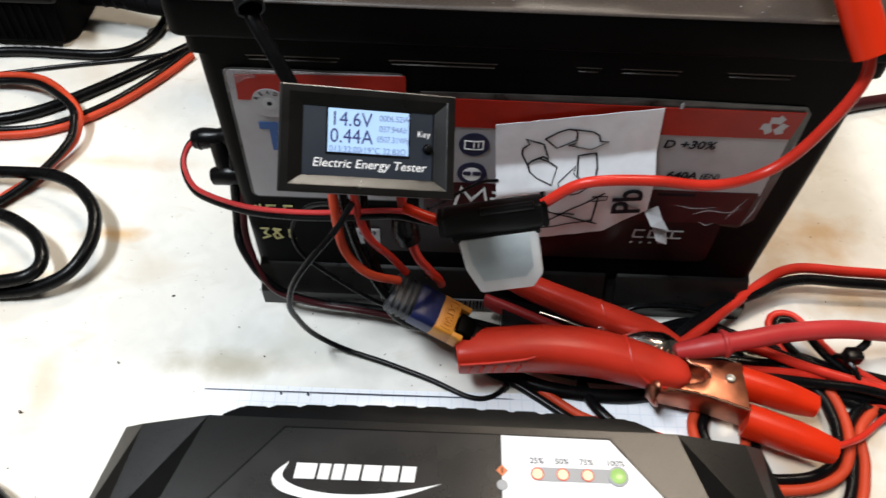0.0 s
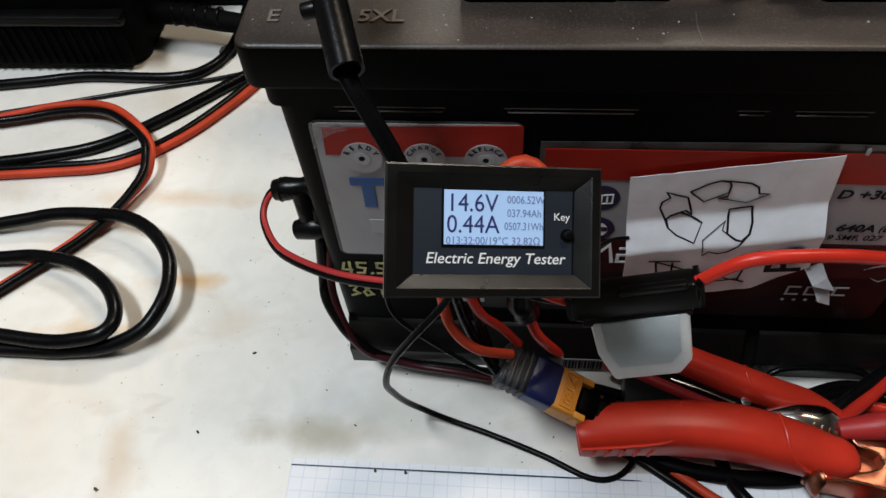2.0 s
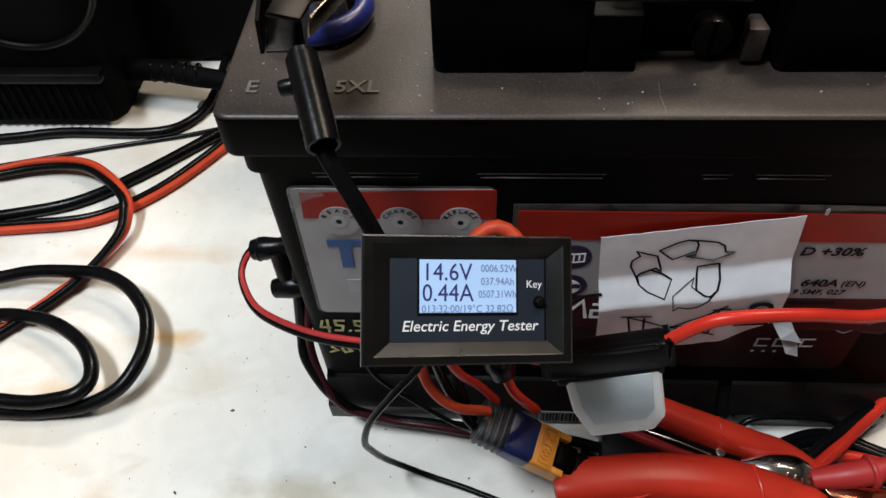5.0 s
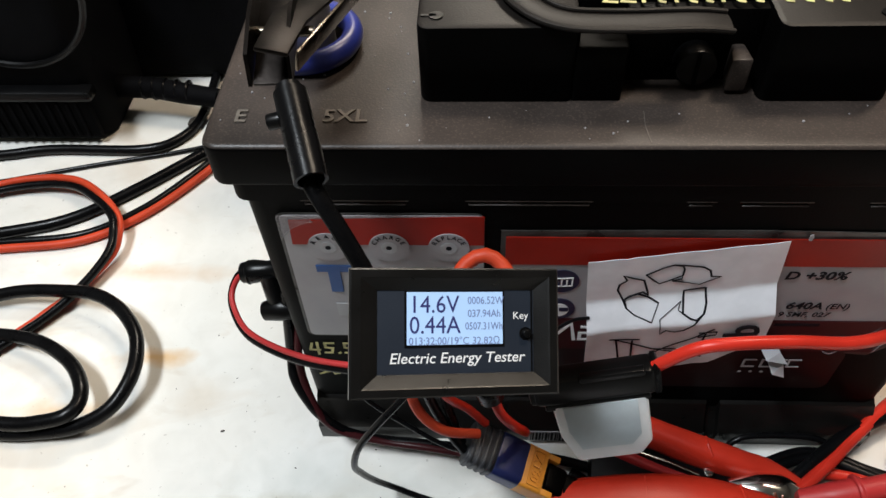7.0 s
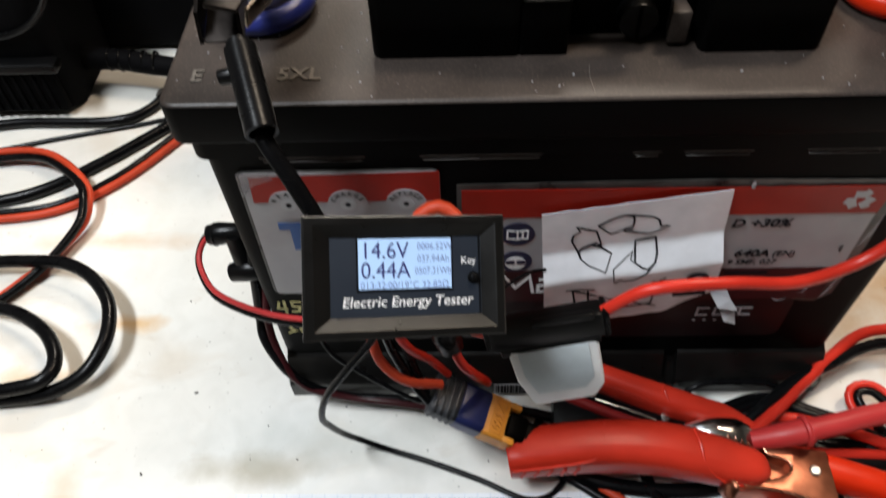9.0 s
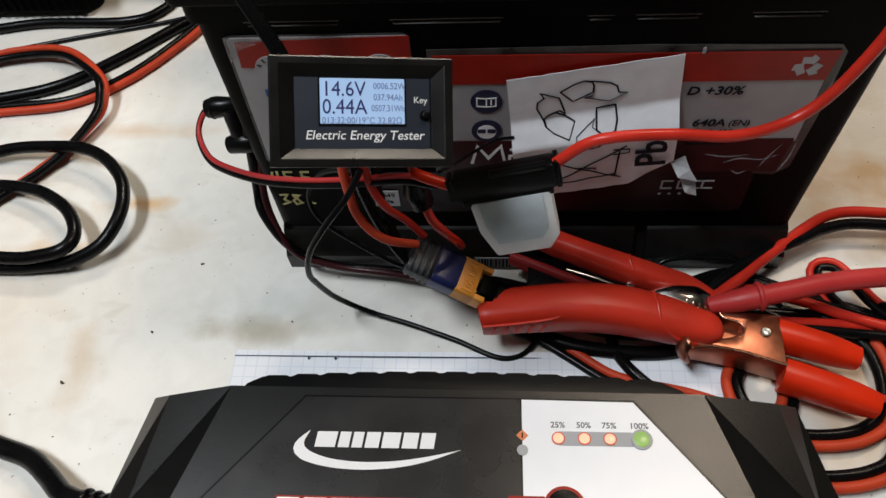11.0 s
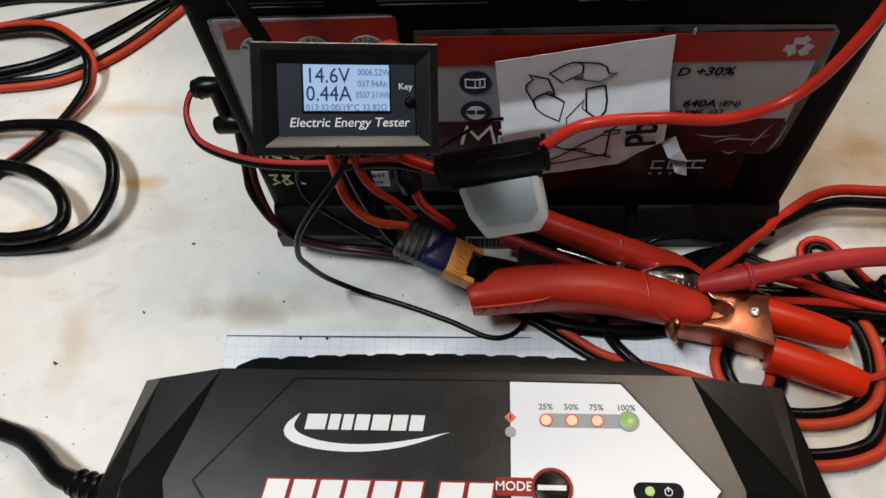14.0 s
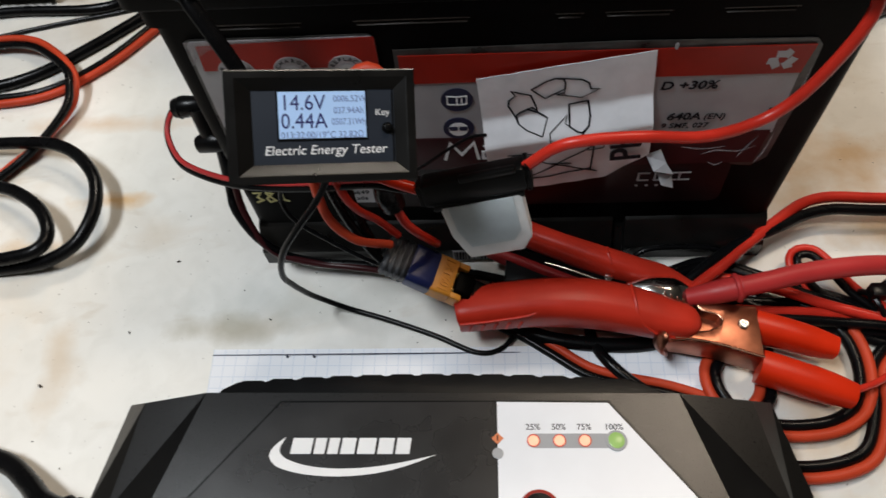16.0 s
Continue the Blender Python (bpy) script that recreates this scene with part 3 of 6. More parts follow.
def build_labels():
    y = -0.0007
    small = label_plate("front_label", rounded(0.0060, 0.0655, 0.0690, 0.1298, 0.003), M_FILM, y, text="small peeling red and white label under clear film")
    label_plate("label_field", rounded(0.0072, 0.0665, 0.0688, 0.1292, 0.002), M_LABEL_WHITE, y - 0.0004, small)
    label_plate("label_band", [(0.0095, 0.1165), (0.0688, 0.1165), (0.0688, 0.1292), (0.0100, 0.1275)], M_LABEL_RED, y - 0.0008, small)
    part("peeled_corner", prism([(0.0064, 0.1190), (0.0085, 0.1215), (0.0105, 0.1240), (0.0140, 0.1262), (0.0175, 0.1270), (0.0150, 0.1296), (0.0066, 0.1294)], 0, 0.0004), M_CLEAR_FILM, small, "lifted scuffed corner of the film", at=pose(0, y - 0.0010, 0, 90, 0, 0))
    for x, w in ((0.0205, "READY"), (0.0395, "CHARGE"), (0.0580, "REPLACE")):
        part("state_disc", disc(0, 0, 0.0064, 0, 0.0003, 32), M_LABEL_WHITE, small, at=face_at(x, 0.1155, y - 0.0011))
        part("state_eye", ring(0, 0, 0.0011, 0.0026, 0, 0.0001, 24), M_GREY_INK, small, at=face_at(x, 0.1155, y - 0.0015))
        part("state_pupil", disc(0, 0, 0.0009, 0, 0.0001, 16), M_INK, small, at=face_at(x, 0.1155, y - 0.0015))
        for i, ch in enumerate(w):
            a = radians(90 + 62 - 124 * i / (len(w) - 1))
            part("letter", wording(ch, 0.0016), M_INK, small,
                 at=face_at(x + 0.0049 * math.cos(a), 0.1155 + 0.0049 * math.sin(a), y - 0.0015, math.degrees(a) - 90))
    for pts in ([(0.0150, 0.1030), (0.0270, 0.1030), (0.0270, 0.1062), (0.0150, 0.1062)], [(0.0185, 0.0925), (0.0225, 0.0925), (0.0225, 0.1030), (0.0185, 0.1030)],
                [(0.0262, 0.0925), (0.0300, 0.0925), (0.0300, 0.1062), (0.0262, 0.1062)]):
        label_plate("logo_shape", pts, M_BLUE_INK, y - 0.0008, small)
    label_plate("label_bar", [(0.0190, 0.0790), (0.0340, 0.0790), (0.0340, 0.0860), (0.0190, 0.0860)], M_GREY_INK, y - 0.0008, small)

    big = label_plate("main_label", [(0.0735, 0.0440), (0.1500, 0.0440), (0.1560, 0.0560), (0.1900, 0.0590), (0.2060, 0.0570), (0.2110, 0.0620), (0.2125, 0.0900), (0.2120, 0.1190), (0.2095, 0.1220), (0.1500, 0.1232), (0.0740, 0.1225)], M_FILM, y, text="wide red and silver label lifting at its edges")
    label_plate("label_field", [(0.0755, 0.0770), (0.2085, 0.0770), (0.2085, 0.1090), (0.0755, 0.1090)], M_LABEL_WHITE, y - 0.0004, big)
    label_plate("label_band", [(0.0755, 0.1075), (0.2085, 0.1075), (0.2100, 0.1200), (0.0755, 0.1205)], M_LABEL_RED, y - 0.0008, big)
    label_plate("label_band", [(0.0755, 0.0600), (0.2060, 0.0600), (0.2075, 0.0785), (0.0755, 0.0785)], M_LABEL_MAROON, y - 0.0008, big)
    label_plate("label_foot", rounded(0.0500, 0.0340, 0.1990, 0.0600, 0.004), M_LABEL_DARK, y - 0.0003, big)
    for z in (0.0990, 0.0840):
        part("warning_icon", disc(0, 0, 0.0057, 0, 0.0003, 32), M_NAVY_INK, big, at=face_at(0.0940, z, y - 0.0008))
    f = y - 0.0012
    part("book_icon", merge(flat_stroke([(-0.0034, -0.0019), (0.0, -0.0023), (0.0034, -0.0019), (0.0034, 0.0021), (0.0, 0.0017), (-0.0034, 0.0021)], 0.0005, closed=True), flat_stroke([(0, -0.0022), (0, 0.0017)], 0.0005)), M_WHITE_INK, big, at=face_at(0.0940, 0.0990, f))
    part("letter_i", wording("i", 0.0026, bold=0.0001), M_WHITE_INK, big, at=face_at(0.0957, 0.0990, f - 0.0002))
    part("goggles_icon", disc(0, -0.0003, 0.0036, 0, 0.0001, 24), M_WHITE_INK, big, at=face_at(0.0940, 0.0840, f))
    part("goggles_lens", merge(prism(rounded(-0.0034, -0.0008, -0.0003, 0.0013, 0.0006), 0, 0.0001), prism(rounded(0.0003, -0.0008, 0.0034, 0.0013, 0.0006), 0, 0.0001)), M_NAVY_INK, big, at=face_at(0.0940, 0.0840, f - 0.0002))
    for b, x, z, h, st in (("D +30%", 0.1635, 0.1030, 0.0038, 1.08), ("640A", 0.1685, 0.0872, 0.0035, 1.1), ("(EN)", 0.1815, 0.0870, 0.0028, 1.0), ("9 SMF, 027", 0.1672, 0.0824, 0.0025, 1.05)):
        part("print", wording(b, h, "LEFT", 0.15, bold=0.00012 if h > 0.003 else 0.00004, stretch=st), M_INK, big, smooth=False, at=face_at(x, z, f))
    part("print_bar", box((0.1680, -0.0007, 0), (0.1830, 0.0007, 0.0001)), M_INK, big, at=face_at(0, 0.0765, f))
    part("print_bar", box((0.2035, 0.0880, 0), (0.2042, 0.0910, 0.0001)), M_INK, big, at=face_at(0, 0, f))
    # maker's wording as plain shapes
    for x0, x1 in ((0.0882, 0.1010), (0.1028, 0.1092)):
        part("logo_shape", flat_stroke([(x0, 0.0662), (x0 + 0.0022, 0.0758), ((x0 + x1) / 2, 0.0690), (x1 - 0.0016, 0.0758), (x1, 0.0662)], 0.0013) if x0 < 0.09 else
             flat_stroke([(x0 + 0.0004, 0.0738), (x1, 0.0738), (x1, 0.0664), (x0, 0.0664), (x0, 0.0702), (x1, 0.0702)], 0.0012), M_WHITE_INK, big, at=face_at(0, 0, f))
    for x0 in (0.1640, 0.1705, 0.1750, 0.1800):
        part("logo_shape", flat_stroke([(x0 + 0.004, 0.0545), (x0, 0.0545), (x0, 0.0500), (x0 + 0.004, 0.0500)], 0.0008), M_GREY_INK, big, at=face_at(0, 0, f))
    for x0 in (0.1640, 0.1680, 0.1720, 0.1760):
        part("star_mark", disc(x0, 0.0465, 0.0007, 0, 0.0001, 5), M_GREY_INK, big, at=face_at(0, 0, f))
    # small chasing-arrow mark on the red band
    for k in range(3):
        a = radians(90 + 120 * k)
        cx, cz = 0.2008 + 0.0029 * math.cos(a), 0.1138 + 0.0027 * math.sin(a)
        part("recycling_mark", prism([(-0.0026, -0.0010), (0.0006, -0.0018), (0.0012, -0.0024), (0.0029, 0.0001), (0.0012, 0.0021), (0.0004, 0.0012), (-0.0012, 0.0014), (-0.0023, 0.0017)], 0, 0.0001), M_LABEL_WHITE, big, at=face_at(cx, cz, f, 120 * k + 10))
    # wrinkles of the clear film at the label's lower corner
    for pts in ([(0.1770, 0.0705), (0.1850, 0.0690), (0.1935, 0.0702)], [(0.1850, 0.0655), (0.1905, 0.0680), (0.1985, 0.0672), (0.2045, 0.0700)], [(0.1890, 0.0610), (0.1920, 0.0590), (0.1945, 0.0608)],
                [(0.1990, 0.0635), (0.2010, 0.0690), (0.2040, 0.0760)], [(0.2065, 0.0600), (0.2085, 0.0680), (0.2090, 0.0790)], [(0.2090, 0.0900), (0.2110, 0.1000), (0.2112, 0.1100)], [(0.0120, 0.1297), (0.0400, 0.1296), (0.0660, 0.1298)]):
        part("film_wrinkle", sweep([(x, 0.0, z) for x, z in pts], 0.0005, 6, 0.0003, up=(0, 1, 0), radii=[0.2, 1.0, 0.5, 0.15]), M_CLEAR_FILM, big, at=pose(0, f - 0.0001, 0))
    part("label_chip", prism([(-0.0005, -0.0012), (0.0004, -0.0014), (0.0006, 0.0004), (0.0002, 0.0014), (-0.0006, 0.0007)], 0, 0.0004), M_LABEL_WHITE, big, at=face_at(0.1655, 0.1215, f))
    # serial slip and bar code
    slip = label_plate("serial_slip", [(0.0465, 0.0390), (0.0570, 0.0390), (0.0570, 0.0490), (0.0465, 0.0490)], M_LABEL_WHITE, y - 0.0012)
    part("print", wording("6649", 0.0026), M_INK, slip, at=face_at(0.0518, 0.0462, y - 0.0016))
    part("print", wording("ade", 0.0024), M_INK, slip, at=face_at(0.0520, 0.0422, y - 0.0016))
    code = part("bar_code_slip", box((0.0880, -0.0090, 0.0020), (0.1070, -0.0086, 0.0095)), M_LABEL_WHITE, battery)
    rng = random.Random(3)
    x = 0.0890
    while x < 0.1060:
        w = rng.choice((0.0003, 0.0006, 0.0009))
        part("bar", box((x, -0.0094, 0.0028), (x + w, -0.00905, 0.0088)), M_INK, code)
        x += w + rng.choice((0.0004, 0.0007))
    # figures painted by hand on the case
    for pts in ([(0.0060, 0.0595), (0.0050, 0.0555), (0.0085, 0.0552)], [(0.0080, 0.0600), (0.0078, 0.0525)],
                [(0.0140, 0.0598), (0.0108, 0.0598), (0.0108, 0.0570), (0.0135, 0.0565), (0.0128, 0.0535), (0.0103, 0.0535)],
                [(0.0156, 0.0532), (0.0160, 0.0536)], [(0.0210, 0.0598), (0.0180, 0.0598), (0.0180, 0.0570), (0.0206, 0.0562), (0.0200, 0.0535), (0.0178, 0.0535)],
                [(0.0060, 0.0450), (0.0090, 0.0450), (0.0072, 0.0420), (0.0092, 0.0400), (0.0062, 0.0385)],
                [(0.0115, 0.0450), (0.0140, 0.0445), (0.0110, 0.0410), (0.0120, 0.0385), (0.0145, 0.0395), (0.0115, 0.0445)],
                [(0.0180, 0.0445), (0.0180, 0.0400), (0.0200, 0.0390)]):
        part("marker_stroke", flat_stroke(pts, 0.0010), M_YELLOW_PEN, battery, at=face_at(0, 0, -0.0006))


build_case()
build_lid()
build_labels()


# ---- silvery disposal sticker on the battery ----
STICK = thing("recycling_sticker", pose(0.1345, -0.0025, 0.047), "creased silvery recycling sticker on the battery label", "sticker")
TL, TR, BL, BR = (0.1010, 0.1110), (0.1592, 0.1215), (0.1065, 0.0455), (0.1660, 0.0580)


def sticker_point(u, v, lift=0.0):
    """u to the right, v down, 0 to 1. A crease runs across the middle, where the sheet leans out."""
    x = (TL[0] * (1 - u) + TR[0] * u) * (1 - v) + (BL[0] * (1 - u) + BR[0] * u) * v
    z = (TL[1] * (1 - u) + TR[1] * u) * (1 - v) + (BL[1] * (1 - u) + BR[1] * u) * v
    fold = 0.0014 - 0.0006 * v / 0.33 if v < 0.33 else 0.0008 + 0.0056 * (v - 0.33) / 0.15 if v < 0.48 else 0.0064 - 0.0054 * (v - 0.48) / 0.52
    ripple = 0.00030 * math.sin(9 * u + 5 * v) * math.sin(3.0 * v) + 0.0005 * math.exp(-((u - 0.20 - 0.3 * v) / 0.03) ** 2) * max(0.0, 0.3 - v) * 3 + 0.0004 * math.sin(31 * u + 3 * v) * max(0.0, v - 0.5) + 0.0001 * math.sin(23 * u - 9 * v)
    return Vector((x, -0.0024 - fold - ripple - lift, z))


def build_sticker():
    def sheet(v0, v1, m, n=30):
        bm = bmesh.new()
        g = [[bm.verts.new(sticker_point(i / n, (v0 + (v1 - v0) * j / m) * (1 - (max(0.0, i / n - 0.72) * 0.75 if v1 > 0.9 else 0.0) * j / m))) for i in range(n + 1)] for j in range(m + 1)]
        for j in range(m):
            for i in range(n):
                bm.faces.new((g[j][i], g[j][i + 1], g[j + 1][i + 1], g[j + 1][i]))
        bmesh.ops.recalc_face_normals(bm, faces=bm.faces)
        bmesh.ops.solidify(bm, geom=bm.faces[:], thickness=0.0002)
        return bm

    part("sticker_sheet", sheet(0.0, 1.0, 44), M_FOIL, STICK)
    tail = bmesh.new()
    a = [(0.1640, -0.0045, 0.0690), (0.1668, -0.0095, 0.0655), (0.1690, -0.0060, 0.0610), (0.1708, -0.0100, 0.0575), (0.1735, -0.0070, 0.0525)]
    b = [(0.1690, -0.0040, 0.0720), (0.1712, -0.0075, 0.0680), (0.1745, -0.0095, 0.0635), (0.1752, -0.0065, 0.0590), (0.1762, -0.0090, 0.0540)]
    a, b = [tail.verts.new(p) for p in a], [tail.verts.new(p) for p in b]
    for i in range(4):
        tail.faces.new((a[i], a[i + 1], b[i + 1]))
        tail.faces.new((a[i], b[i + 1], b[i]))
    bmesh.ops.solidify(tail, geom=tail.faces[:], thickness=0.0002)
    part("torn_tail", tail, M_FOIL, STICK, "crumpled torn strip", smooth=False)

    def ink(points, width=0.0007, closed=False):
        pts = [Vector(p) for p in points] + ([Vector(points[0])] if closed else [])
        dense = []
        for p, q in zip(pts, pts[1:]):
            k = max(1, int((q - p).length / 0.03))
            dense += [p.lerp(q, i / k) for i in range(k)]
        dense.append(pts[-1])
        w = [sticker_point(p.x, p.y, 0.00030) for p in dense]
        return sweep(w, width / 2, 6, 0.00012, up=(0, 1, 0.01), smooth=False)

    # three chasing arrows, outlined
    tail = [(-0.67, -0.74), (-0.29, -1.06), (-0.02, -1.18), (0.22, -1.12), (0.28, -0.98), (0.28, -0.72), (-0.27, -0.35)]
    head = [(-0.02, -1.18), (0.74, -1.10), (0.94, -0.97), (1.01, -0.72), (1.26, -0.72), (0.78, -0.34), (0.05, -0.49), (0.28, -0.57), (0.28, -0.72)]
    axes = Matrix(((TR[0] - TL[0], BL[0] - TL[0]), (TR[1] - TL[1], BL[1] - TL[1]))).inverted()
    for k in range(3):
        ca, sa = math.cos(radians(120 * k)), math.sin(radians(120 * k))
        for shape, shut in ((tail, True), (head, False)):
            pts = []
            for x, y in shape:
                uv = axes @ Vector(((x * ca - y * sa) * 0.0119, -(x * sa + y * ca) * 0.0119))
                pts.append((0.43 + uv.x, 0.295 + uv.y))
            part("arrow_outline", ink(pts, 0.0007, shut), M_INK, STICK)
    # crossed-out bin
    for pts in ([(0.15, 0.58), (0.68, 0.90)], [(0.16, 0.92), (0.70, 0.56)], [(0.17, 0.60), (0.20, 0.86), (0.25, 0.90)], [(0.26, 0.61), (0.27, 0.90)], [(0.66, 0.60), (0.64, 0.88)], [(0.27, 0.88), (0.64, 0.85)], [(0.13, 0.58), (0.30, 0.60)], [(0.38, 0.72), (0.52, 0.76)], [(0.62, 0.58), (0.72, 0.60), (0.72, 0.64), (0.62, 0.63)]):
        part("bin_outline", ink(pts, 0.0007), M_INK, STICK)
    p = sticker_point(0.86, 0.665, 0.0012)
    part("print", wording("Pb", 0.0112, thick=0.0002, bold=0.0002), M_INK, STICK, at=pose(p.x, p.y, p.z, 96, 0, 0) @ pose(0, 0, 0, 0, 0, 97))


build_sticker()


# ---- panel meter ----
def build_meter():
    ex = Vector((0.0475, 0.0080, -0.0095)).normalized()
    up = Vector((-0.0005, 0.0230, 0.0175))
    ey = (up - ex * up.dot(ex)).normalized()
    ez = ex.cross(ey)
    m = Matrix(((ex.x, ey.x, ez.x, 0.0623), (ex.y, ey.y, ez.y, -0.0570), (ex.z, ey.z, ez.z, 0.1503), (0, 0, 0, 1)))
    meter = thing("panel_meter", m, "small black digital energy meter with lit blue display", "meter")
    W, H = 0.0243, 0.0145
    bm = bmesh.new()
    rings = []
    for k, z in ((0.0, -0.0020), (0.0, -0.0003), (0.08, 0.0), (0.40, 0.0), (0.46, -0.0002), (1.0, -0.0023), (1.0, -0.0042)):
        x0, x1, y0, y1 = -W + 0.0064 * k, W - 0.0054 * k, -H + 0.0050 * k, H - 0.0050 * k
        rings.append([bm.verts.new(q) for q in ((x0, y0, z), (x1, y0, z), (x1, y1, z), (x0, y1, z))])
    for a, b in zip(rings, rings[1:]):
        for i in range(4):
            bm.faces.new((a[i], a[(i + 1) % 4], b[(i + 1) % 4], b[i]))
    bmesh.ops.recalc_face_normals(bm, faces=bm.faces)
    if bm.faces[0].normal.dot(Vector((0, -1, 0))) < 0:
        bmesh.ops.reverse_faces(bm, faces=bm.faces[:])
    part("bezel", bm, M_BEZEL, meter, at=m, smooth=False)
    part("housing", box((-0.0225, -0.0128, -0.0190), (0.0225, 0.0128, -0.0050), 0.0008), M_BLACK, meter, at=m)
    part("front_plate", box((-0.0182, -0.0097, -0.0040), (0.0192, 0.0097, -0.0025)), M_PANEL, meter, at=m, label="blue-black front plate")
    part("plate_groove", box((0.0183, -0.0096, -0.0026), (0.0186, 0.0096, -0.0023)), M_BLACK, meter, at=m)
    z = -0.0024
    part("display_frame", box((-0.0116, -0.0035, -0.0026), (0.0118, 0.0095, z + 0.0001)), M_BLACK, meter, at=m)
    scr = part("display", box((-0.0111, -0.0029, z), (0.0114, 0.0091, z + 0.0003)), M_LCD, meter, at=m, label="lit pale blue display")
    zt = z + 0.0004
    for b, x, yy, h, st in (("14.6V", -0.0106, 0.0061, 0.0039, 0.90), ("0.44A", -0.0106, 0.0014, 0.0039, 0.90), ("0006.52W", 0.0030, 0.0071, 0.0017, 0.84),
                            ("037.94Ah", 0.0030, 0.0041, 0.0017, 0.84), ("0507.31Wh", 0.0024, 0.0012, 0.0017, 0.78), ("013:32:00/19\u00b0C 32.82\u03a9", -0.0107, -0.0021, 0.0017, 0.92)):
        part("reading", wording(b, h, "LEFT", thick=0.00003, stretch=st), M_LCD_INK if h > 0.003 else M_LCD_GREY, scr, smooth=False, at=m @ pose(x, yy, zt))
    part("title", wording("Electric Energy Tester", 0.0024, "CENTER", 0.18, 0.00004, 0.00002, 1.03), M_WHITE_INK, meter, at=m @ pose(0.0007, -0.0060, z))
    part("key_caption", wording("Key", 0.0017, thick=0.00004), M_WHITE_INK, meter, at=m @ pose(0.0158, 0.0035, z))
    part("button_collar", ring(0.0170, -0.0006, 0.0010, 0.0015, z - 0.0003, z + 0.0001, 24), M_BLACK, meter, at=m)
    part("button", disc(0.0170, -0.0006, 0.0010, z - 0.0003, z + 0.0016, 20, 0.0003), M_BLACK, meter, at=m)
    return m


METER = build_meter()


# ---- leads ----
def lead(name, pts, r, mat, label, group="", sides=12, **k):
    return solo(name, sweep(pts, r, sides, **k), mat, label, "cable", group)


def twin(name, pts, r, label, group="", first=M_RED_PVC, spread=None, swap=1, twist=None):
    """A red and a black lead moulded side by side."""
    pts = [Vector(p) for p in pts]
    base = pts[0]
    ob = thing(name, (base.x, base.y, 0), label, "cable", group)
    part("red_core", sweep(pts, r, 10, aside=swap * (spread or r * 0.98), twist=twist), first, ob)
    part("black_core", sweep(pts, r, 10, aside=-swap * (spread or r * 0.98), twist=twist), M_BLACK_PVC, ob)
    return ob


# coils beside the battery
lead("coiled_cable", [(-0.300, 0.030, 0.0034), (-0.220, 0.048, 0.0040), (-0.172, 0.058, 0.006), (-0.153, 0.061, 0.008), (-0.133, 0.060, 0.010), (-0.115, 0.057, 0.012), (-0.100, 0.049, 0.013), (-0.088, 0.036, 0.0135), (-0.083, 0.024, 0.0135),
                      (-0.082, 0.012, 0.0130), (-0.086, 0.001, 0.0105), (-0.093, -0.005, 0.0080), (-0.104, -0.009, 0.0055), (-0.118, -0.0105, 0.0040), (-0.136, -0.011, 0.0034), (-0.185, -0.008, 0.0034), (-0.215, 0.012, 0.0034), (-0.195, 0.032, 0.0036),
                      (-0.165, 0.037, 0.005), (-0.148, 0.036, 0.007), (-0.129, 0.030, 0.010), (-0.112, 0.019, 0.012), (-0.103, 0.008, 0.013), (-0.1005, -0.001, 0.0130), (-0.104, -0.007, 0.0128), (-0.114, -0.0095, 0.0115), (-0.130, -0.010, 0.0100), (-0.170, -0.006, 0.0098), (-0.24, 0.0, 0.005)],
     0.0032, M_BLACK_PVC, "thick black mains cord coiled on the table")
twin("twin_lead", [(-0.290, 0.105, 0.004), (-0.235, 0.124, 0.005), (-0.202, 0.133, 0.005), (-0.185, 0.137, 0.006), (-0.166, 0.138, 0.007), (-0.149, 0.133, 0.009), (-0.133, 0.121, 0.0105), (-0.121, 0.108, 0.011), (-0.117, 0.097, 0.0105), (-0.117, 0.087, 0.008),
                   (-0.122, 0.075, 0.006), (-0.130, 0.061, 0.0045), (-0.138, 0.051, 0.0035), (-0.146, 0.042, 0.0030), (-0.175, 0.012, 0.0024)], 0.0021, "red and black twin lead looped on the table", "leads beside the battery", M_ORANGE_PVC, swap=-1,
     twist=[150, 130, 60, 10, -15, -10, 20, 70, 120, 150, 140, 150])
lead("power_cable", [(-0.30, 0.082, 0.0033), (-0.230, 0.094, 0.0033), (-0.178, 0.104, 0.0033), (-0.148, 0.114, 0.0033), (-0.121, 0.135, 0.0033), (-0.092, 0.163, 0.0033), (-0.050, 0.205, 0.0033)], 0.0031, M_BLACK_PVC, "straight black cord running behind the battery", "leads beside the battery")
twin("twin_lead", [(-0.30, 0.088, 0.0026), (-0.225, 0.091, 0.0026), (-0.175, 0.095, 0.0026), (-0.138, 0.101, 0.0026), (-0.111, 0.120, 0.0026), (-0.089, 0.148, 0.0026), (-0.075, 0.172, 0.0026)], 0.0022, "red and black twin lead running behind the battery", "leads beside the battery", M_ORANGE_PVC)
lead("power_cable", [(-0.33, 0.150, 0.0032), (-0.260, 0.156, 0.0032), (-0.209, 0.163, 0.0032), (-0.178, 0.168, 0.0032), (-0.127, 0.168, 0.0032), (-0.107, 0.178, 0.0032), (-0.099, 0.201, 0.0032), (-0.100, 0.25, 0.0032)], 0.0028, M_BLACK_PVC, "black cord lying in front of the black case", "leads beside the battery")
# thin dark strand drawn where a cord's shadow lies
lead("thin_black_wire", [(-0.25, 0.130, 0.0014), (-0.190, 0.146, 0.0014), (-0.150, 0.157, 0.0014), (-0.105, 0.168, 0.0014), (-0.07, 0.18, 0.0014)], 0.0013, M_BLACK_PVC, "thin dark strand in place of a cord's shadow on the table", "leads beside the battery")

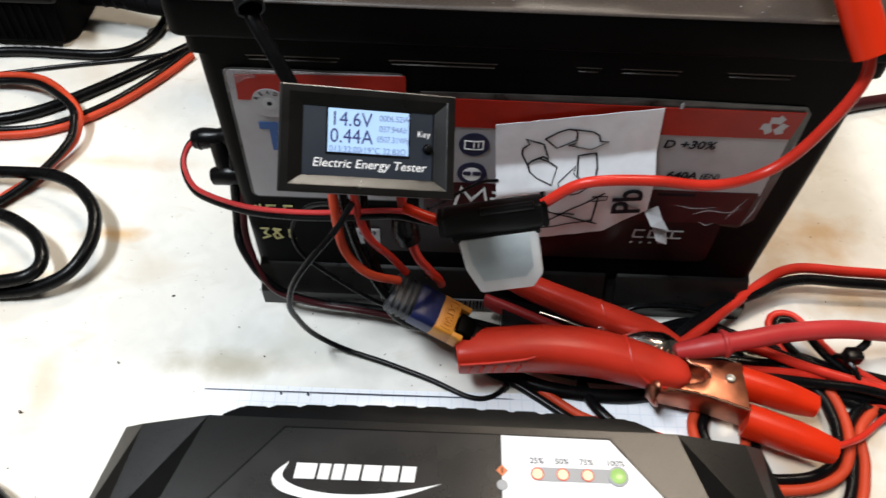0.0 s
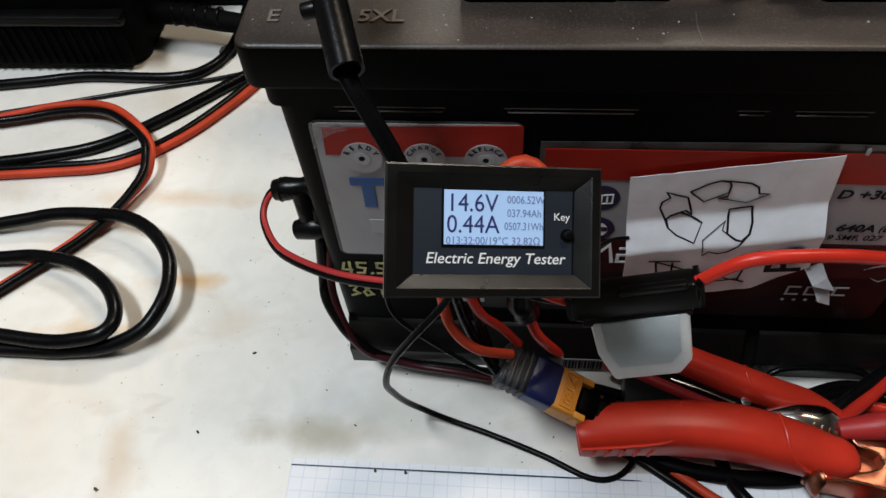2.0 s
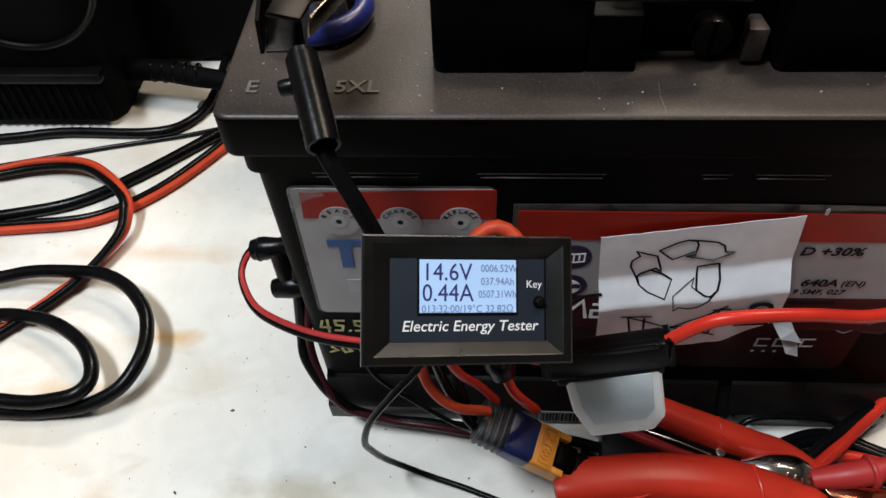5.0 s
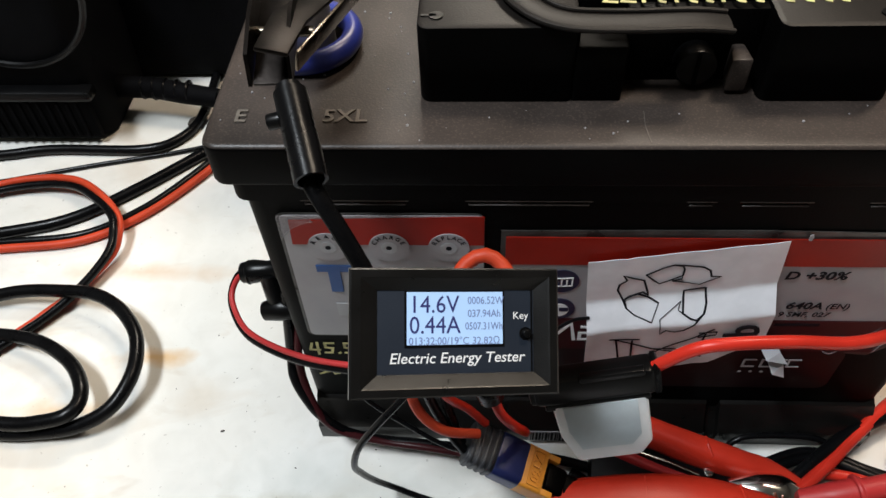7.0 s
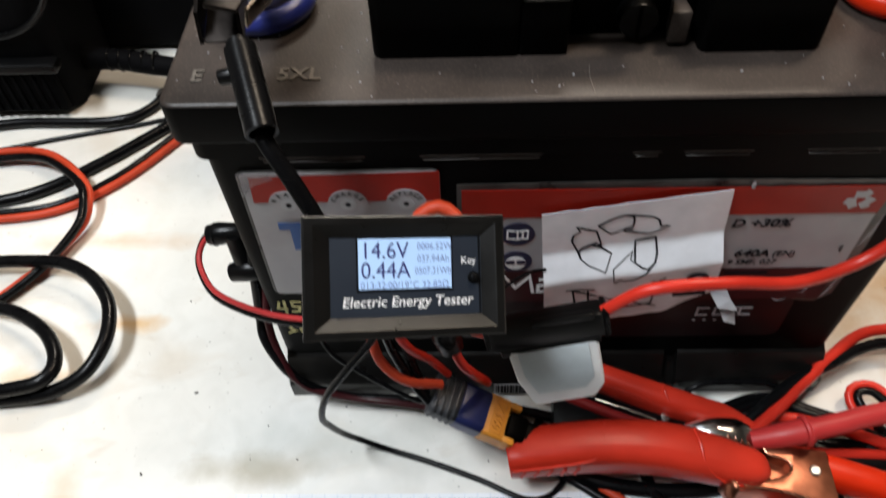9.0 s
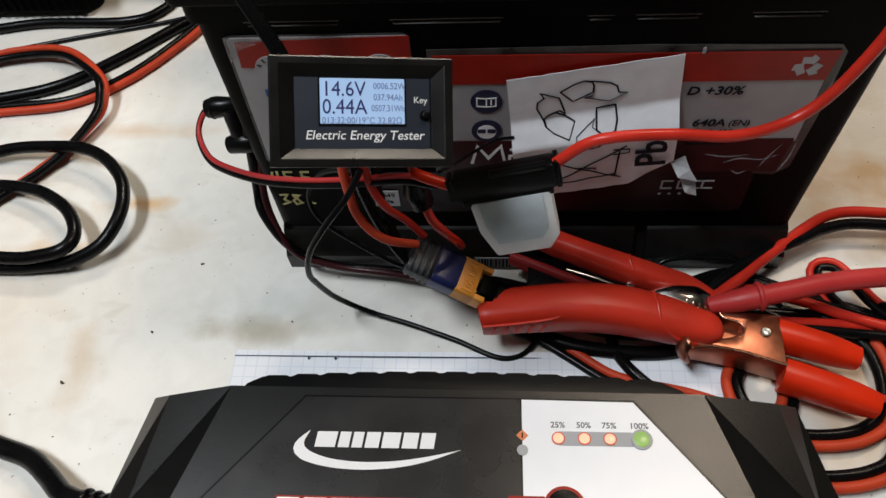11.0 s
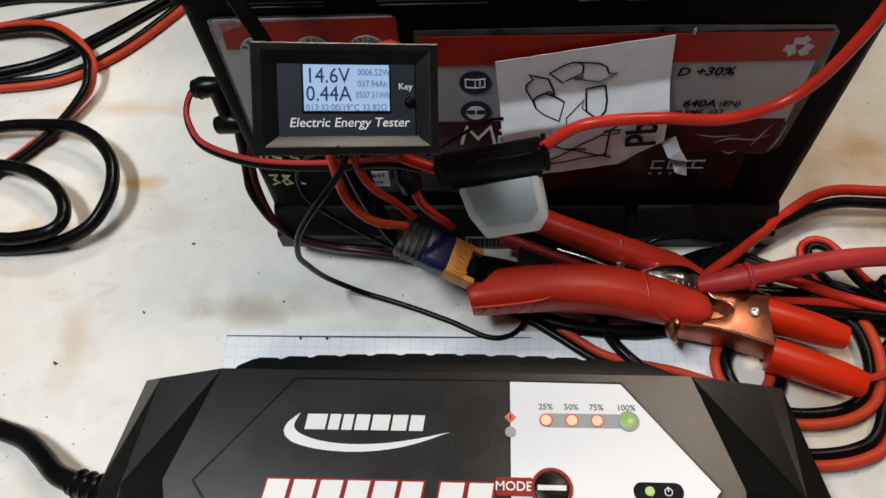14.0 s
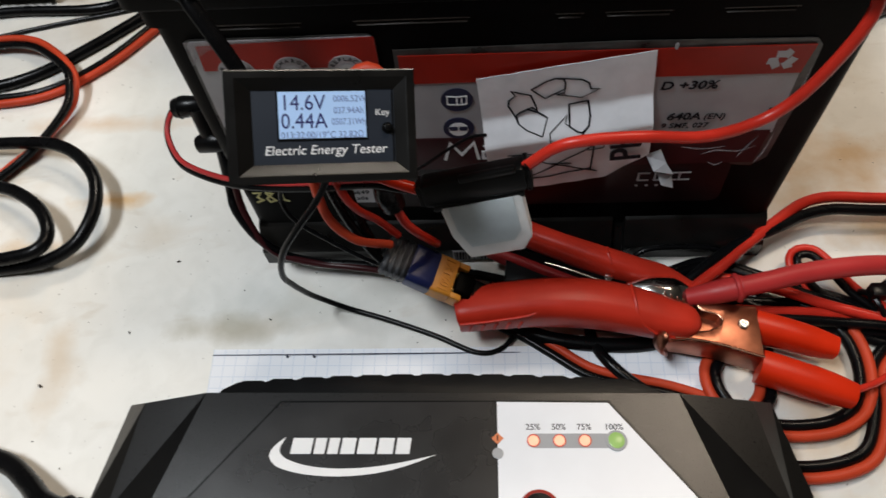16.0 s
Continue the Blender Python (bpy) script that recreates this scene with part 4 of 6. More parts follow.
# leads on the other side of the battery
lead("red_lead", [(0.36, 0.004, 0.008), (0.310, 0.012, 0.011), (0.273, 0.0135, 0.0125), (0.255, 0.0140, 0.0130), (0.2430, 0.0105, 0.0135), (0.2310, 0.0020, 0.0145), (0.2115, -0.0140, 0.0160), (0.1995, -0.0245, 0.0170), (0.1860, -0.0350, 0.0170), (0.176, -0.041, 0.013)], 0.0025, M_RED_PVC, "red lead arching beside the battery", "leads by the clamps")
lead("black_lead", [(0.36, -0.003, 0.006), (0.310, 0.006, 0.010), (0.273, 0.0075, 0.0115), (0.255, 0.0080, 0.0120), (0.2420, 0.0045, 0.0125), (0.2290, -0.0025, 0.0140), (0.2110, -0.0115, 0.0160), (0.1990, -0.0200, 0.0175), (0.1870, -0.0290, 0.0150), (0.176, -0.036, 0.010)], 0.0025, M_BLACK_PVC, "black lead arching beside the battery", "leads by the clamps")
lead("thin_black_wire", [(0.165, -0.014, 0.004), (0.172, -0.0105, 0.010), (0.188, -0.0095, 0.011), (0.204, -0.011, 0.010), (0.212, -0.019, 0.006), (0.22, -0.03, 0.003)], 0.0013, M_BLACK_PVC, "thin black wire by the battery foot", "leads by the clamps")
rng = random.Random(11)
for k, (y0, y1, mat, nm) in enumerate(((-0.014, -0.036, M_BLACK_PVC, "black_lead"), (-0.018, -0.042, M_BLACK_PVC, "black_lead"), (-0.026, -0.044, M_RED_PVC, "red_lead"), (-0.034, -0.034, M_BLACK_PVC, "black_lead"),
                                       (-0.040, -0.040, M_RED_PVC, "red_lead"), (-0.045, -0.046, M_BLACK_PVC, "black_lead"), (-0.030, -0.052, M_BLACK_PVC, "black_lead"))):
    z = 0.003 + 0.003 * (k % 3)
    lead(nm, [(0.176, y0 - 0.006, z), (0.200, y0 + 0.001, z + 0.001), (0.222, (2 * y0 + y1) / 3 + rng.uniform(-0.002, 0.002), z + 0.002), (0.245, (y0 + 2 * y1) / 3, z), (0.275, y1 - 0.004, z), (0.33, y1 - 0.02, 0.003)],
         0.0022, mat, "red lead in the tangle of leads" if mat is M_RED_PVC else "black lead in the tangle of leads", "leads by the clamps")
loop_pts = [(0.300, -0.060, 0.003), (0.262, -0.034, 0.006), (0.250, -0.020, 0.009), (0.243, -0.0125, 0.010), (0.236, -0.013, 0.009), (0.236, -0.020, 0.007), (0.246, -0.033, 0.004), (0.275, -0.050, 0.003), (0.31, -0.065, 0.003)]
twin("twin_lead", loop_pts, 0.0017, "red and black twin lead with a sharp bend", "leads by the clamps")
tie = thing("cable_tie", (0.262, -0.036, 0.0), "black cable tie round the bundle of leads", "cable tie")
part("tie_band", torus((0.262, -0.038, 0.007), 0.0075, 0.0012, pose(0, 0, 0, 0, 80, 25), 30, 8), M_BLACK, tie)
part("tie_head", box((0.2585, -0.0385, 0.0125), (0.2655, -0.0325, 0.0190), 0.001), M_BLACK, tie)
part("tie_tail", sweep([(0.262, -0.035, 0.017), (0.268, -0.031, 0.020), (0.270, -0.026, 0.017)], 0.0017, 8, 0.0006), M_BLACK, tie)

# black leads under the clamp, added partly to fill in its dark shadow
lead("black_cable", [(0.096, -0.030, 0.0034), (0.108, -0.0390, 0.0034), (0.124, -0.0475, 0.0034), (0.142, -0.0515, 0.0034), (0.165, -0.0525, 0.0034), (0.190, -0.0480, 0.0034), (0.220, -0.0440, 0.0034), (0.270, -0.0480, 0.0034), (0.36, -0.06, 0.0034)], 0.0032, M_BLACK_PVC, "thick black cable deepening the shadow under the red clamp", "leads by the clamps")
lead("black_lead", [(0.104, -0.024, 0.0032), (0.122, -0.0350, 0.0032), (0.145, -0.0420, 0.0032), (0.170, -0.0430, 0.0032), (0.205, -0.0385, 0.0032), (0.26, -0.042, 0.0032)], 0.0030, M_BLACK_PVC, "black lead deepening the shadow under the red clamp", "leads by the clamps")

# loops past the copper clamp and the charger
twin("twin_lead", [(0.232, -0.030, 0.003), (0.243, -0.037, 0.004), (0.2515, -0.050, 0.005), (0.2530, -0.066, 0.005), (0.2480, -0.080, 0.005), (0.2370, -0.0875, 0.005), (0.2220, -0.0895, 0.004), (0.205, -0.088, 0.004), (0.19, -0.086, 0.004)],
     0.0023, "red and black twin lead looped behind the charger", "leads by the charger", M_ORANGE_PVC, swap=-1)
twin("twin_lead", [(0.270, -0.052, 0.003), (0.259, -0.064, 0.004), (0.2560, -0.080, 0.004), (0.2480, -0.097, 0.005), (0.2370, -0.1035, 0.005), (0.2220, -0.1055, 0.004), (0.208, -0.104, 0.004), (0.195, -0.10, 0.004)],
     0.0023, "red and black twin lead looped beside the charger", "leads by the charger", M_ORANGE_PVC, swap=-1)
twin("twin_lead", [(0.106, -0.040, 0.003), (0.118, -0.046, 0.003), (0.130, -0.054, 0.003), (0.144, -0.0635, 0.003), (0.158, -0.068, 0.003), (0.176, -0.072, 0.003), (0.194, -0.079, 0.003), (0.206, -0.088, 0.003)], 0.0019,
     "red and black twin lead lying across the paper", "leads by the charger", M_ORANGE_PVC, swap=-1)
lead("black_lead", [(0.146, -0.044, 0.003), (0.148, -0.053, 0.004), (0.153, -0.062, 0.006), (0.163, -0.071, 0.005), (0.175, -0.078, 0.003)], 0.0024, M_BLACK_PVC, "black lead curling over the paper", "leads by the charger")
twin("twin_lead", [(0.203, -0.050, 0.003), (0.1965, -0.058, 0.004), (0.1925, -0.065, 0.005), (0.1930, -0.073, 0.005), (0.198, -0.082, 0.004), (0.204, -0.092, 0.003)], 0.0022, "red and black twin lead bent under the copper clamp", "leads by the charger", M_ORANGE_PVC)
twin("twin_lead", [(0.216, -0.055, 0.003), (0.2145, -0.066, 0.004), (0.2120, -0.076, 0.005), (0.2050, -0.083, 0.005), (0.196, -0.084, 0.004)], 0.0022, "red and black twin lead bent round by the charger", "leads by the charger", M_ORANGE_PVC)
lead("thin_red_wire", [(0.236, -0.079, 0.016), (0.246, -0.076, 0.014), (0.258, -0.070, 0.010), (0.280, -0.055, 0.004), (0.32, -0.04, 0.003)], 0.0014, M_RED_PVC, "thin red wire of the copper clamp", "leads by the charger")
lead("dark_red_lead", [(0.262, 0.122, 0.004), (0.300, 0.135, 0.004), (0.330, 0.148, 0.004), (0.42, 0.17, 0.004)], 0.0038, M_LABEL_MAROON, "dark red lead lying past the battery", "leads by the clamps")

# wires at the battery foot
lead("power_cable", [(-0.003, 0.012, 0.075), (-0.0050, 0.0040, 0.0440), (-0.0040, -0.0020, 0.0370), (0.0010, -0.0080, 0.0300), (0.0060, -0.0110, 0.0230), (0.0140, -0.0130, 0.0150), (0.0280, -0.0140, 0.0100), (0.0460, -0.0150, 0.0090), (0.092, -0.0180, 0.006), (0.115, -0.022, 0.004)],
     0.0021, M_BLACK_PVC, "black wire curving round the battery foot", "wires at the battery foot")
lead("red_wire", [(-0.001, 0.010, 0.060), (-0.0015, 0.000, 0.041), (0.0040, -0.0100, 0.0270), (0.0100, -0.0130, 0.0180), (0.0170, -0.0140, 0.0140), (0.0310, -0.0150, 0.0100), (0.0500, -0.0170, 0.0090), (0.085, -0.020, 0.0025)],
     0.0016, M_LABEL_MAROON, "dark red wire curving round the battery foot", "wires at the battery foot")
lead("thin_black_wire", [(0.052, -0.034, 0.100), (0.046, -0.038, 0.090), (0.0365, -0.042, 0.078), (0.0290, -0.0438, 0.065), (0.0255, -0.0435, 0.050), (0.0262, -0.0400, 0.036), (0.0288, -0.0355, 0.020), (0.0345, -0.0330, 0.0085), (0.044, -0.0342, 0.0030), (0.061, -0.0393, 0.0020), (0.081, -0.0468, 0.0018),
                         (0.098, -0.0545, 0.0018), (0.108, -0.0535, 0.0018), (0.1145, -0.047, 0.0025), (0.117, -0.040, 0.004)], 0.0012, M_BLACK_PVC, "thin black wire hanging to the table", "wires at the battery foot")
lead("thin_black_wire", [(0.046, -0.022, 0.086), (0.034, -0.016, 0.078), (0.027, -0.014, 0.070), (0.0235, -0.015, 0.060), (0.027, -0.018, 0.050), (0.040, -0.022, 0.040), (0.056, -0.027, 0.032), (0.067, -0.025, 0.022), (0.082, -0.024, 0.010)], 0.0009, M_BLACK_PVC, "thin black wire hanging under the meter", "wires at the battery foot")

lead("black_lead", [(0.060, -0.026, 0.044), (0.0610, -0.025, 0.030), (0.0650, -0.024, 0.016), (0.076, -0.024, 0.008), (0.096, -0.030, 0.005), (0.122, -0.036, 0.005)], 0.0020, M_BLACK_PVC, "black lead dropping behind the power connector", "wires at the battery foot")

# wires out of the meter's back
MB = METER @ Vector((0, 0, -0.018))
for nm, mat, pts, r in (("orange_wire", M_ORANGE_PVC, [(0.046, -0.036, 0.128), (0.045, -0.031, 0.108), (0.0455, -0.033, 0.092), (0.048, -0.036, 0.076), (0.056, -0.037, 0.064), (0.0675, -0.034, 0.056)], 0.0017),
                        ("red_wire", M_RED_PVC, [(0.054, -0.034, 0.126), (0.052, -0.030, 0.106), (0.054, -0.033, 0.090), (0.058, -0.033, 0.078), (0.064, -0.030, 0.066), (0.070, -0.030, 0.056)], 0.0015),
                        ("black_wire", M_BLACK_PVC, [(0.050, -0.035, 0.126), (0.048, -0.029, 0.106), (0.049, -0.030, 0.090), (0.052, -0.031, 0.072), (0.058, -0.034, 0.056), (0.0625, -0.036, 0.048)], 0.0017),
                        ("black_wire", M_BLACK_PVC, [(0.056, -0.034, 0.126), (0.055, -0.026, 0.104), (0.055, -0.028, 0.086), (0.057, -0.030, 0.068), (0.062, -0.034, 0.050)], 0.0016),
                        ("red_wire", M_RED_PVC, [(0.066, -0.034, 0.124), (0.068, -0.030, 0.104), (0.070, -0.032, 0.090), (0.074, -0.036, 0.076), (0.0785, -0.0360, 0.067), (0.0825, -0.0330, 0.057), (0.0840, -0.0290, 0.048)], 0.0017)):
    lead(nm, pts, r, mat, nm.replace("_", " ") + " running down from the meter", "wires of the meter")
lead("orange_wire", [(0.0605, -0.034, 0.118), (0.0610, -0.026, 0.128), (0.0640, -0.0215, 0.1320), (0.0690, -0.0205, 0.1342), (0.0735, -0.0225, 0.1325), (0.0760, -0.027, 0.130), (0.0765, -0.034, 0.122)], 0.0021, M_ORANGE_PVC, "orange wire bowed up behind the meter", "wires of the meter")
sleeve = thing("wire_sleeve", (0.0705, -0.033, 0.078), "black tape sleeve round the meter wires", "sleeve")
part("sleeve_roll", sweep([(0.0695, -0.0325, 0.093), (0.0700, -0.0330, 0.087), (0.0715, -0.0340, 0.081)], 0.0050, 14, radii=[0.8, 1.0, 0.85]), M_BLACK_PVC, sleeve)
lead("thin_grey_wire", [(0.078, -0.030, 0.094), (0.083, -0.022, 0.089), (0.090, -0.014, 0.0865), (0.098, -0.008, 0.086), (0.104, -0.006, 0.085)], 0.0006, M_BLACK_PVC, "fine black wire behind the meter", "wires of the meter")


# ---- power connector ----
def build_connector():
    a, b = Vector((0.0640, -0.0325, 0.0475)), Vector((0.0895, -0.0395, 0.0360))
    ez = (b - a).normalized()
    side = Vector((0.010, 0.0150, -0.0012))
    ex = (side - ez * side.dot(ez)).normalized()
    ey = ez.cross(ex)
    m = Matrix(((ex.x, ey.x, ez.x, a.x), (ex.y, ey.y, ez.y, a.y), (ex.z, ey.z, ez.z, a.z), (0, 0, 0, 1)))
    ob = thing("power_connector", (0.075, -0.037, 0.036), "amber two-pin power connector with blue and black sleeves", "connector")
    L = (b - a).length
    tail = prism(rounded(-0.0078, -0.0044, 0.0078, 0.0044, 0.003), 0.0, 0.0115, 0.0006)
    part("black_sleeve", tail, M_GREY_SLEEVE, ob, at=m)
    for k in range(4):
        part("sleeve_ridge", prism(rounded(-0.0082, -0.0049, 0.0082, 0.0049, 0.003), 0.0008 + 0.0025 * k, 0.0022 + 0.0025 * k, 0.0004), M_GREY_SLEEVE, ob, at=m)
    part("blue_sleeve", prism(rounded(-0.0081, -0.0049, 0.0081, 0.0049, 0.0026), 0.0105, 0.0210, 0.0005), M_BLUE_SLEEVE, ob, at=m)
    amber = part("amber_body", prism(rounded(-0.0080, -0.0043, 0.0080, 0.0043, 0.0012), 0.0205, L, 0.0004), M_AMBER, ob, at=m)
    part("rim", ring(0, 0, 0.0, 0.001, 0, 0.0001, 8), M_AMBER, amber, at=m @ pose(0, 0, L))
    for s in (-1, 1):
        part("prong", box((s * 0.0066 - 0.0012, -0.0040, L), (s * 0.0066 + 0.0012, 0.0040, L + 0.0045), 0.0004), M_AMBER, amber, at=m)
        part("pin", pipe((s * 0.0036, 0, L - 0.001), (s * 0.0036, 0, L + 0.0035), 0.0018, 0, 16, 0.0003), M_BRASS, amber, at=m)
    # raised type mark on the wide face that looks up
    flip = 1 if (m.to_3x3() @ Vector((0, 1, 0))).z > 0 else -1
    plate = m @ pose(0, flip * 0.0043, (0.0210 + L) / 2 + 0.0003) @ (pose(0, 0, 0, -90, 0, 0) if flip > 0 else pose(0, 0, 0, 90, 0, 0))
    part("mark_border", flat_stroke([(-0.0062, -0.0021), (0.0062, -0.0021), (0.0062, 0.0021), (-0.0062, 0.0021)], 0.0004, 0.0004, True), M_AMBER, amber, at=plate)
    part("type_mark", wording("XT60", 0.0030, thick=0.0003, bold=0.0001), M_AMBER, amber, at=plate @ pose(0, 0, 0.0002, 0, 0, 180))
    mate = thing("black_connector", (0.098, -0.041, 0.010), "black mating plug on the power connector", "connector")
    part("plug_body", prism(rounded(-0.0052, -0.0040, 0.0052, 0.0032, 0.002), L + 0.0012, L + 0.0085, 0.0008), M_CASE, mate, at=m)
    part("plug_grip", prism(rounded(-0.0045, -0.0036, 0.0045, 0.0028, 0.002), L + 0.0085, L + 0.0180, 0.0006), M_CASE, mate, at=m)


build_connector()


# ---- in-line fuse holder ----
def build_fuse():
    ob = thing("fuse_holder", (0.102, -0.041, 0.055), "black in-line fuse holder with a frosted cap", "fuse holder")
    m = pose(0.1002, -0.0410, 0.1035, 90 - 14, 0, 0) @ pose(0, 0, 0, 0, 0, 12)
    part("holder_body", prism(rounded(-0.0175, -0.0048, 0.0170, 0.0046, 0.002), -0.0040, 0.0036, 0.0012), M_BLACK, ob, at=m)
    part("top_clip", box((-0.0040, 0.0034, 0.0016), (0.0140, 0.0056, 0.0042), 0.0005), M_BLACK, ob, at=m)
    part("end_collar", prism(rounded(-0.0188, -0.0040, -0.0165, 0.0042, 0.0010), -0.0036, 0.0032, 0.0006), M_BLACK, ob, at=m)
    part("end_lip", prism(rounded(0.0160, -0.0046, 0.0182, 0.0048, 0.0015), -0.0038, 0.0034, 0.0006), M_BLACK, ob, at=m)
    shape = [(-0.0130, -0.0050), (-0.0122, -0.0190), (-0.0085, -0.0300), (0.0105, -0.0300), (0.0142, -0.0245), (0.0142, -0.0050)]
    cap = part("cap", prism(shape, -0.0032, 0.0036, 0.0012), M_CAP, ob, "frosted translucent fuse cap", at=m)
    part("cap_window", prism([(x * 0.78, -0.0160 + (y + 0.0190) * 0.74) for x, y in shape], 0.0036, 0.0040, 0.0003), M_CAP_WINDOW, cap, at=m)
    part("strap", box((-0.0150, -0.0070, -0.0038), (0.0150, -0.0044, 0.0034), 0.0006), M_BLACK, ob, at=m)


build_fuse()
lead("red_wire", [(0.110, -0.040, 0.1050), (0.1150, -0.0400, 0.1085), (0.1250, -0.0400, 0.1185), (0.1350, -0.0400, 0.1216), (0.1510, -0.0390, 0.1213), (0.1690, -0.0365, 0.1176), (0.1840, -0.0315, 0.1166), (0.1950, -0.0290, 0.1236), (0.2030, -0.0270, 0.1385), (0.2080, -0.0240, 0.1530), (0.2060, -0.0200, 0.1630)],
     0.00185, M_RED_PVC, "red wire from the fuse holder to the battery clip", "wires of the fuse holder")
side_wire = [(-0.016, 0.0195, 0.0790), (-0.0225, 0.0185, 0.0740), (-0.0245, 0.0120, 0.0690), (-0.0180, 0.0000, 0.0685), (-0.0070, -0.0105, 0.0735), (0.0100, -0.0200, 0.0785), (0.0280, -0.0260, 0.0835), (0.0450, -0.0300, 0.0885), (0.0660, -0.0360, 0.0975), (0.0760, -0.0390, 0.0990), (0.0880, -0.0405, 0.0985)]
twin("twin_lead", side_wire, 0.00105, "thin red and black twin lead from the side of the battery", "wires of the fuse holder", M_CABLE_RED, swap=-1)
lead("orange_wire", [(0.070, -0.0380, 0.1030), (0.076, -0.0400, 0.1020), (0.083, -0.0410, 0.1000), (0.090, -0.0410, 0.0990)], 0.0019, M_BRIGHT_RED, "short red wire into the fuse holder", "wires of the fuse holder")

plug = thing("black_grommet_plug", (-0.013, 0.018, 0.056), "knobbly black plug on the battery's side", "plug")
part("upper_knob", sweep([(-0.001, 0.018, 0.0805), (-0.009, 0.0175, 0.0800), (-0.0145, 0.0175, 0.0790), (-0.0190, 0.0175, 0.0780)], 0.0043, 14, radii=[0.9, 1.0, 0.8, 1.05, 0.9]), M_BLACK, plug)
part("neck", sweep([(-0.009, 0.016, 0.080), (-0.008, 0.014, 0.073), (-0.007, 0.012, 0.066)], 0.0038, 12), M_BLACK, plug)
part("lower_knob", sweep([(0.000, 0.011, 0.0660), (-0.007, 0.0105, 0.0655), (-0.0125, 0.0105, 0.0640)], 0.0046, 14, radii=[0.9, 1.05, 0.8]), M_BLACK, plug)
part("flange", torus((-0.0165, 0.0175, 0.0785), 0.0036, 0.0010, pose(0, 0, 0, 0, 85, 0), 26, 8), M_BLACK, plug)


# ---- clips on the terminals ----
def build_black_clip():
    ob = thing("black_crocodile_clip", (0.018, 0.02, 0.1600), "chrome crocodile clip with a black sleeve on the battery post", "clip")
    part("sleeve", pipe((0.0228, -0.0125, 0.1830), (0.0296, -0.0335, 0.1748), 0.0040, 0.0032), M_BLACK_PVC, ob)
    part("sleeve_core", pipe((0.0222, -0.0110, 0.1836), (0.0284, -0.0300, 0.1762), 0.0031), M_BLACK, ob)
    part("sleeve_tab", pipe((0.0230, -0.0178, 0.1800), (0.0178, -0.0185, 0.1790), 0.0020, 0, 16, 0.0004), M_BLACK, ob)
    lower = [(-0.0042, 0.000), (0.0042, 0.000), (0.0046, 0.018), (0.0060, 0.034), (0.0040, 0.046), (-0.0040, 0.046), (-0.0052, 0.034), (-0.0046, 0.018)]
    at = pose(0.0165, -0.0060, 0.1800, 14, 0, 3)
    # jaws and cheeks take a near-black metal, the flange a brighter one
    part("lower_jaw", prism(lower, 0.0, 0.0010, 0.0003), M_DARK_STEEL, ob, at=at)
    for s in (-1, 1):
        wall = [(0.000, 0.0), (0.020, 0.0), (0.046, -0.002), (0.046, 0.003), (0.030, 0.0065), (0.016, 0.0080), (0.004, 0.0070)]
        bm = prism(wall, -0.0005, 0.0005)
        part("jaw_cheek", bm, M_DARK_STEEL, ob, at=at @ pose(s * 0.0050, 0, 0, 90, 0, 90))
    up = [(-0.0040, -0.004), (0.0040, -0.004), (0.0048, 0.012), (0.0085, 0.026), (0.0120, 0.042), (0.0060, 0.044), (0.0020, 0.028), (-0.0040, 0.014)]
    part("upper_jaw", prism(up, 0.0, 0.0012, 0.0003), M_DARK_STEEL, ob, at=pose(0.0190, -0.0040, 0.1900, -6, 10, -4))
    part("upper_flange", box((0.0052, 0.000, -0.0050), (0.0062, 0.040, 0.0006), 0.0003), M_NICKEL, ob, at=pose(0.0190, -0.0040, 0.1900, -6, 10, -16))
    part("spring", torus((0.0185, 0.0080, 0.1860), 0.0034, 0.0008, pose(0, 0, 0, 0, 90, 0), 24, 8), M_NICKEL, ob)
    part("pivot", pipe((0.0110, 0.0080, 0.1860), (0.0260, 0.0080, 0.1860), 0.0014, 0, 12), M_NICKEL, ob)
    lead("flat_black_wire", [(0.0270, -0.0290, 0.1750), (0.0300, -0.0335, 0.1715), (0.0345, -0.0380, 0.1655), (0.0390, -0.0425, 0.1590), (0.0420, -0.0450, 0.1530), (0.0450, -0.0455, 0.1480)], 0.0022, M_BLACK_PVC, "black wire from the clip to the meter", "wires of the meter", r2=0.0014)


def build_red_clip():
    ob = thing("red_crocodile_clip", (0.2, 0.0, 0.1600), "crocodile clip in a glossy red sleeve on the battery post", "clip")
    a, b = Vector((0.1945, -0.0080, 0.1810)), Vector((0.2065, -0.0235, 0.1610))
    part("sleeve", pipe(a, b, 0.0056, 0.0042), M_BRIGHT_RED, ob)
    part("sleeve_core", pipe(a, a.lerp(b, 0.85), 0.0041), M_RED_PVC, ob)
    part("grip", sweep([(0.1925, 0.010, 0.1880), (0.1935, 0.000, 0.1865), (0.1948, -0.0085, 0.1815)], 0.0064, 14, radii=[0.9, 1.0, 1.0]), M_BRIGHT_RED, ob)
    part("lower_grip", sweep([(0.1990, 0.014, 0.1800), (0.1985, 0.004, 0.1775), (0.1975, -0.004, 0.1755)], 0.0052, 14, radii=[0.9, 1.0, 0.9]), M_BRIGHT_RED, ob)
    part("jaw", prism([(-0.0045, 0.0), (0.0045, 0.0), (0.0055, 0.022), (0.0090, 0.036), (-0.0030, 0.036)], 0.0, 0.0012, 0.0003), M_CHROME, ob, at=pose(0.1955, 0.0080, 0.1830, -8, 0, -18))


build_black_clip()
build_red_clip()


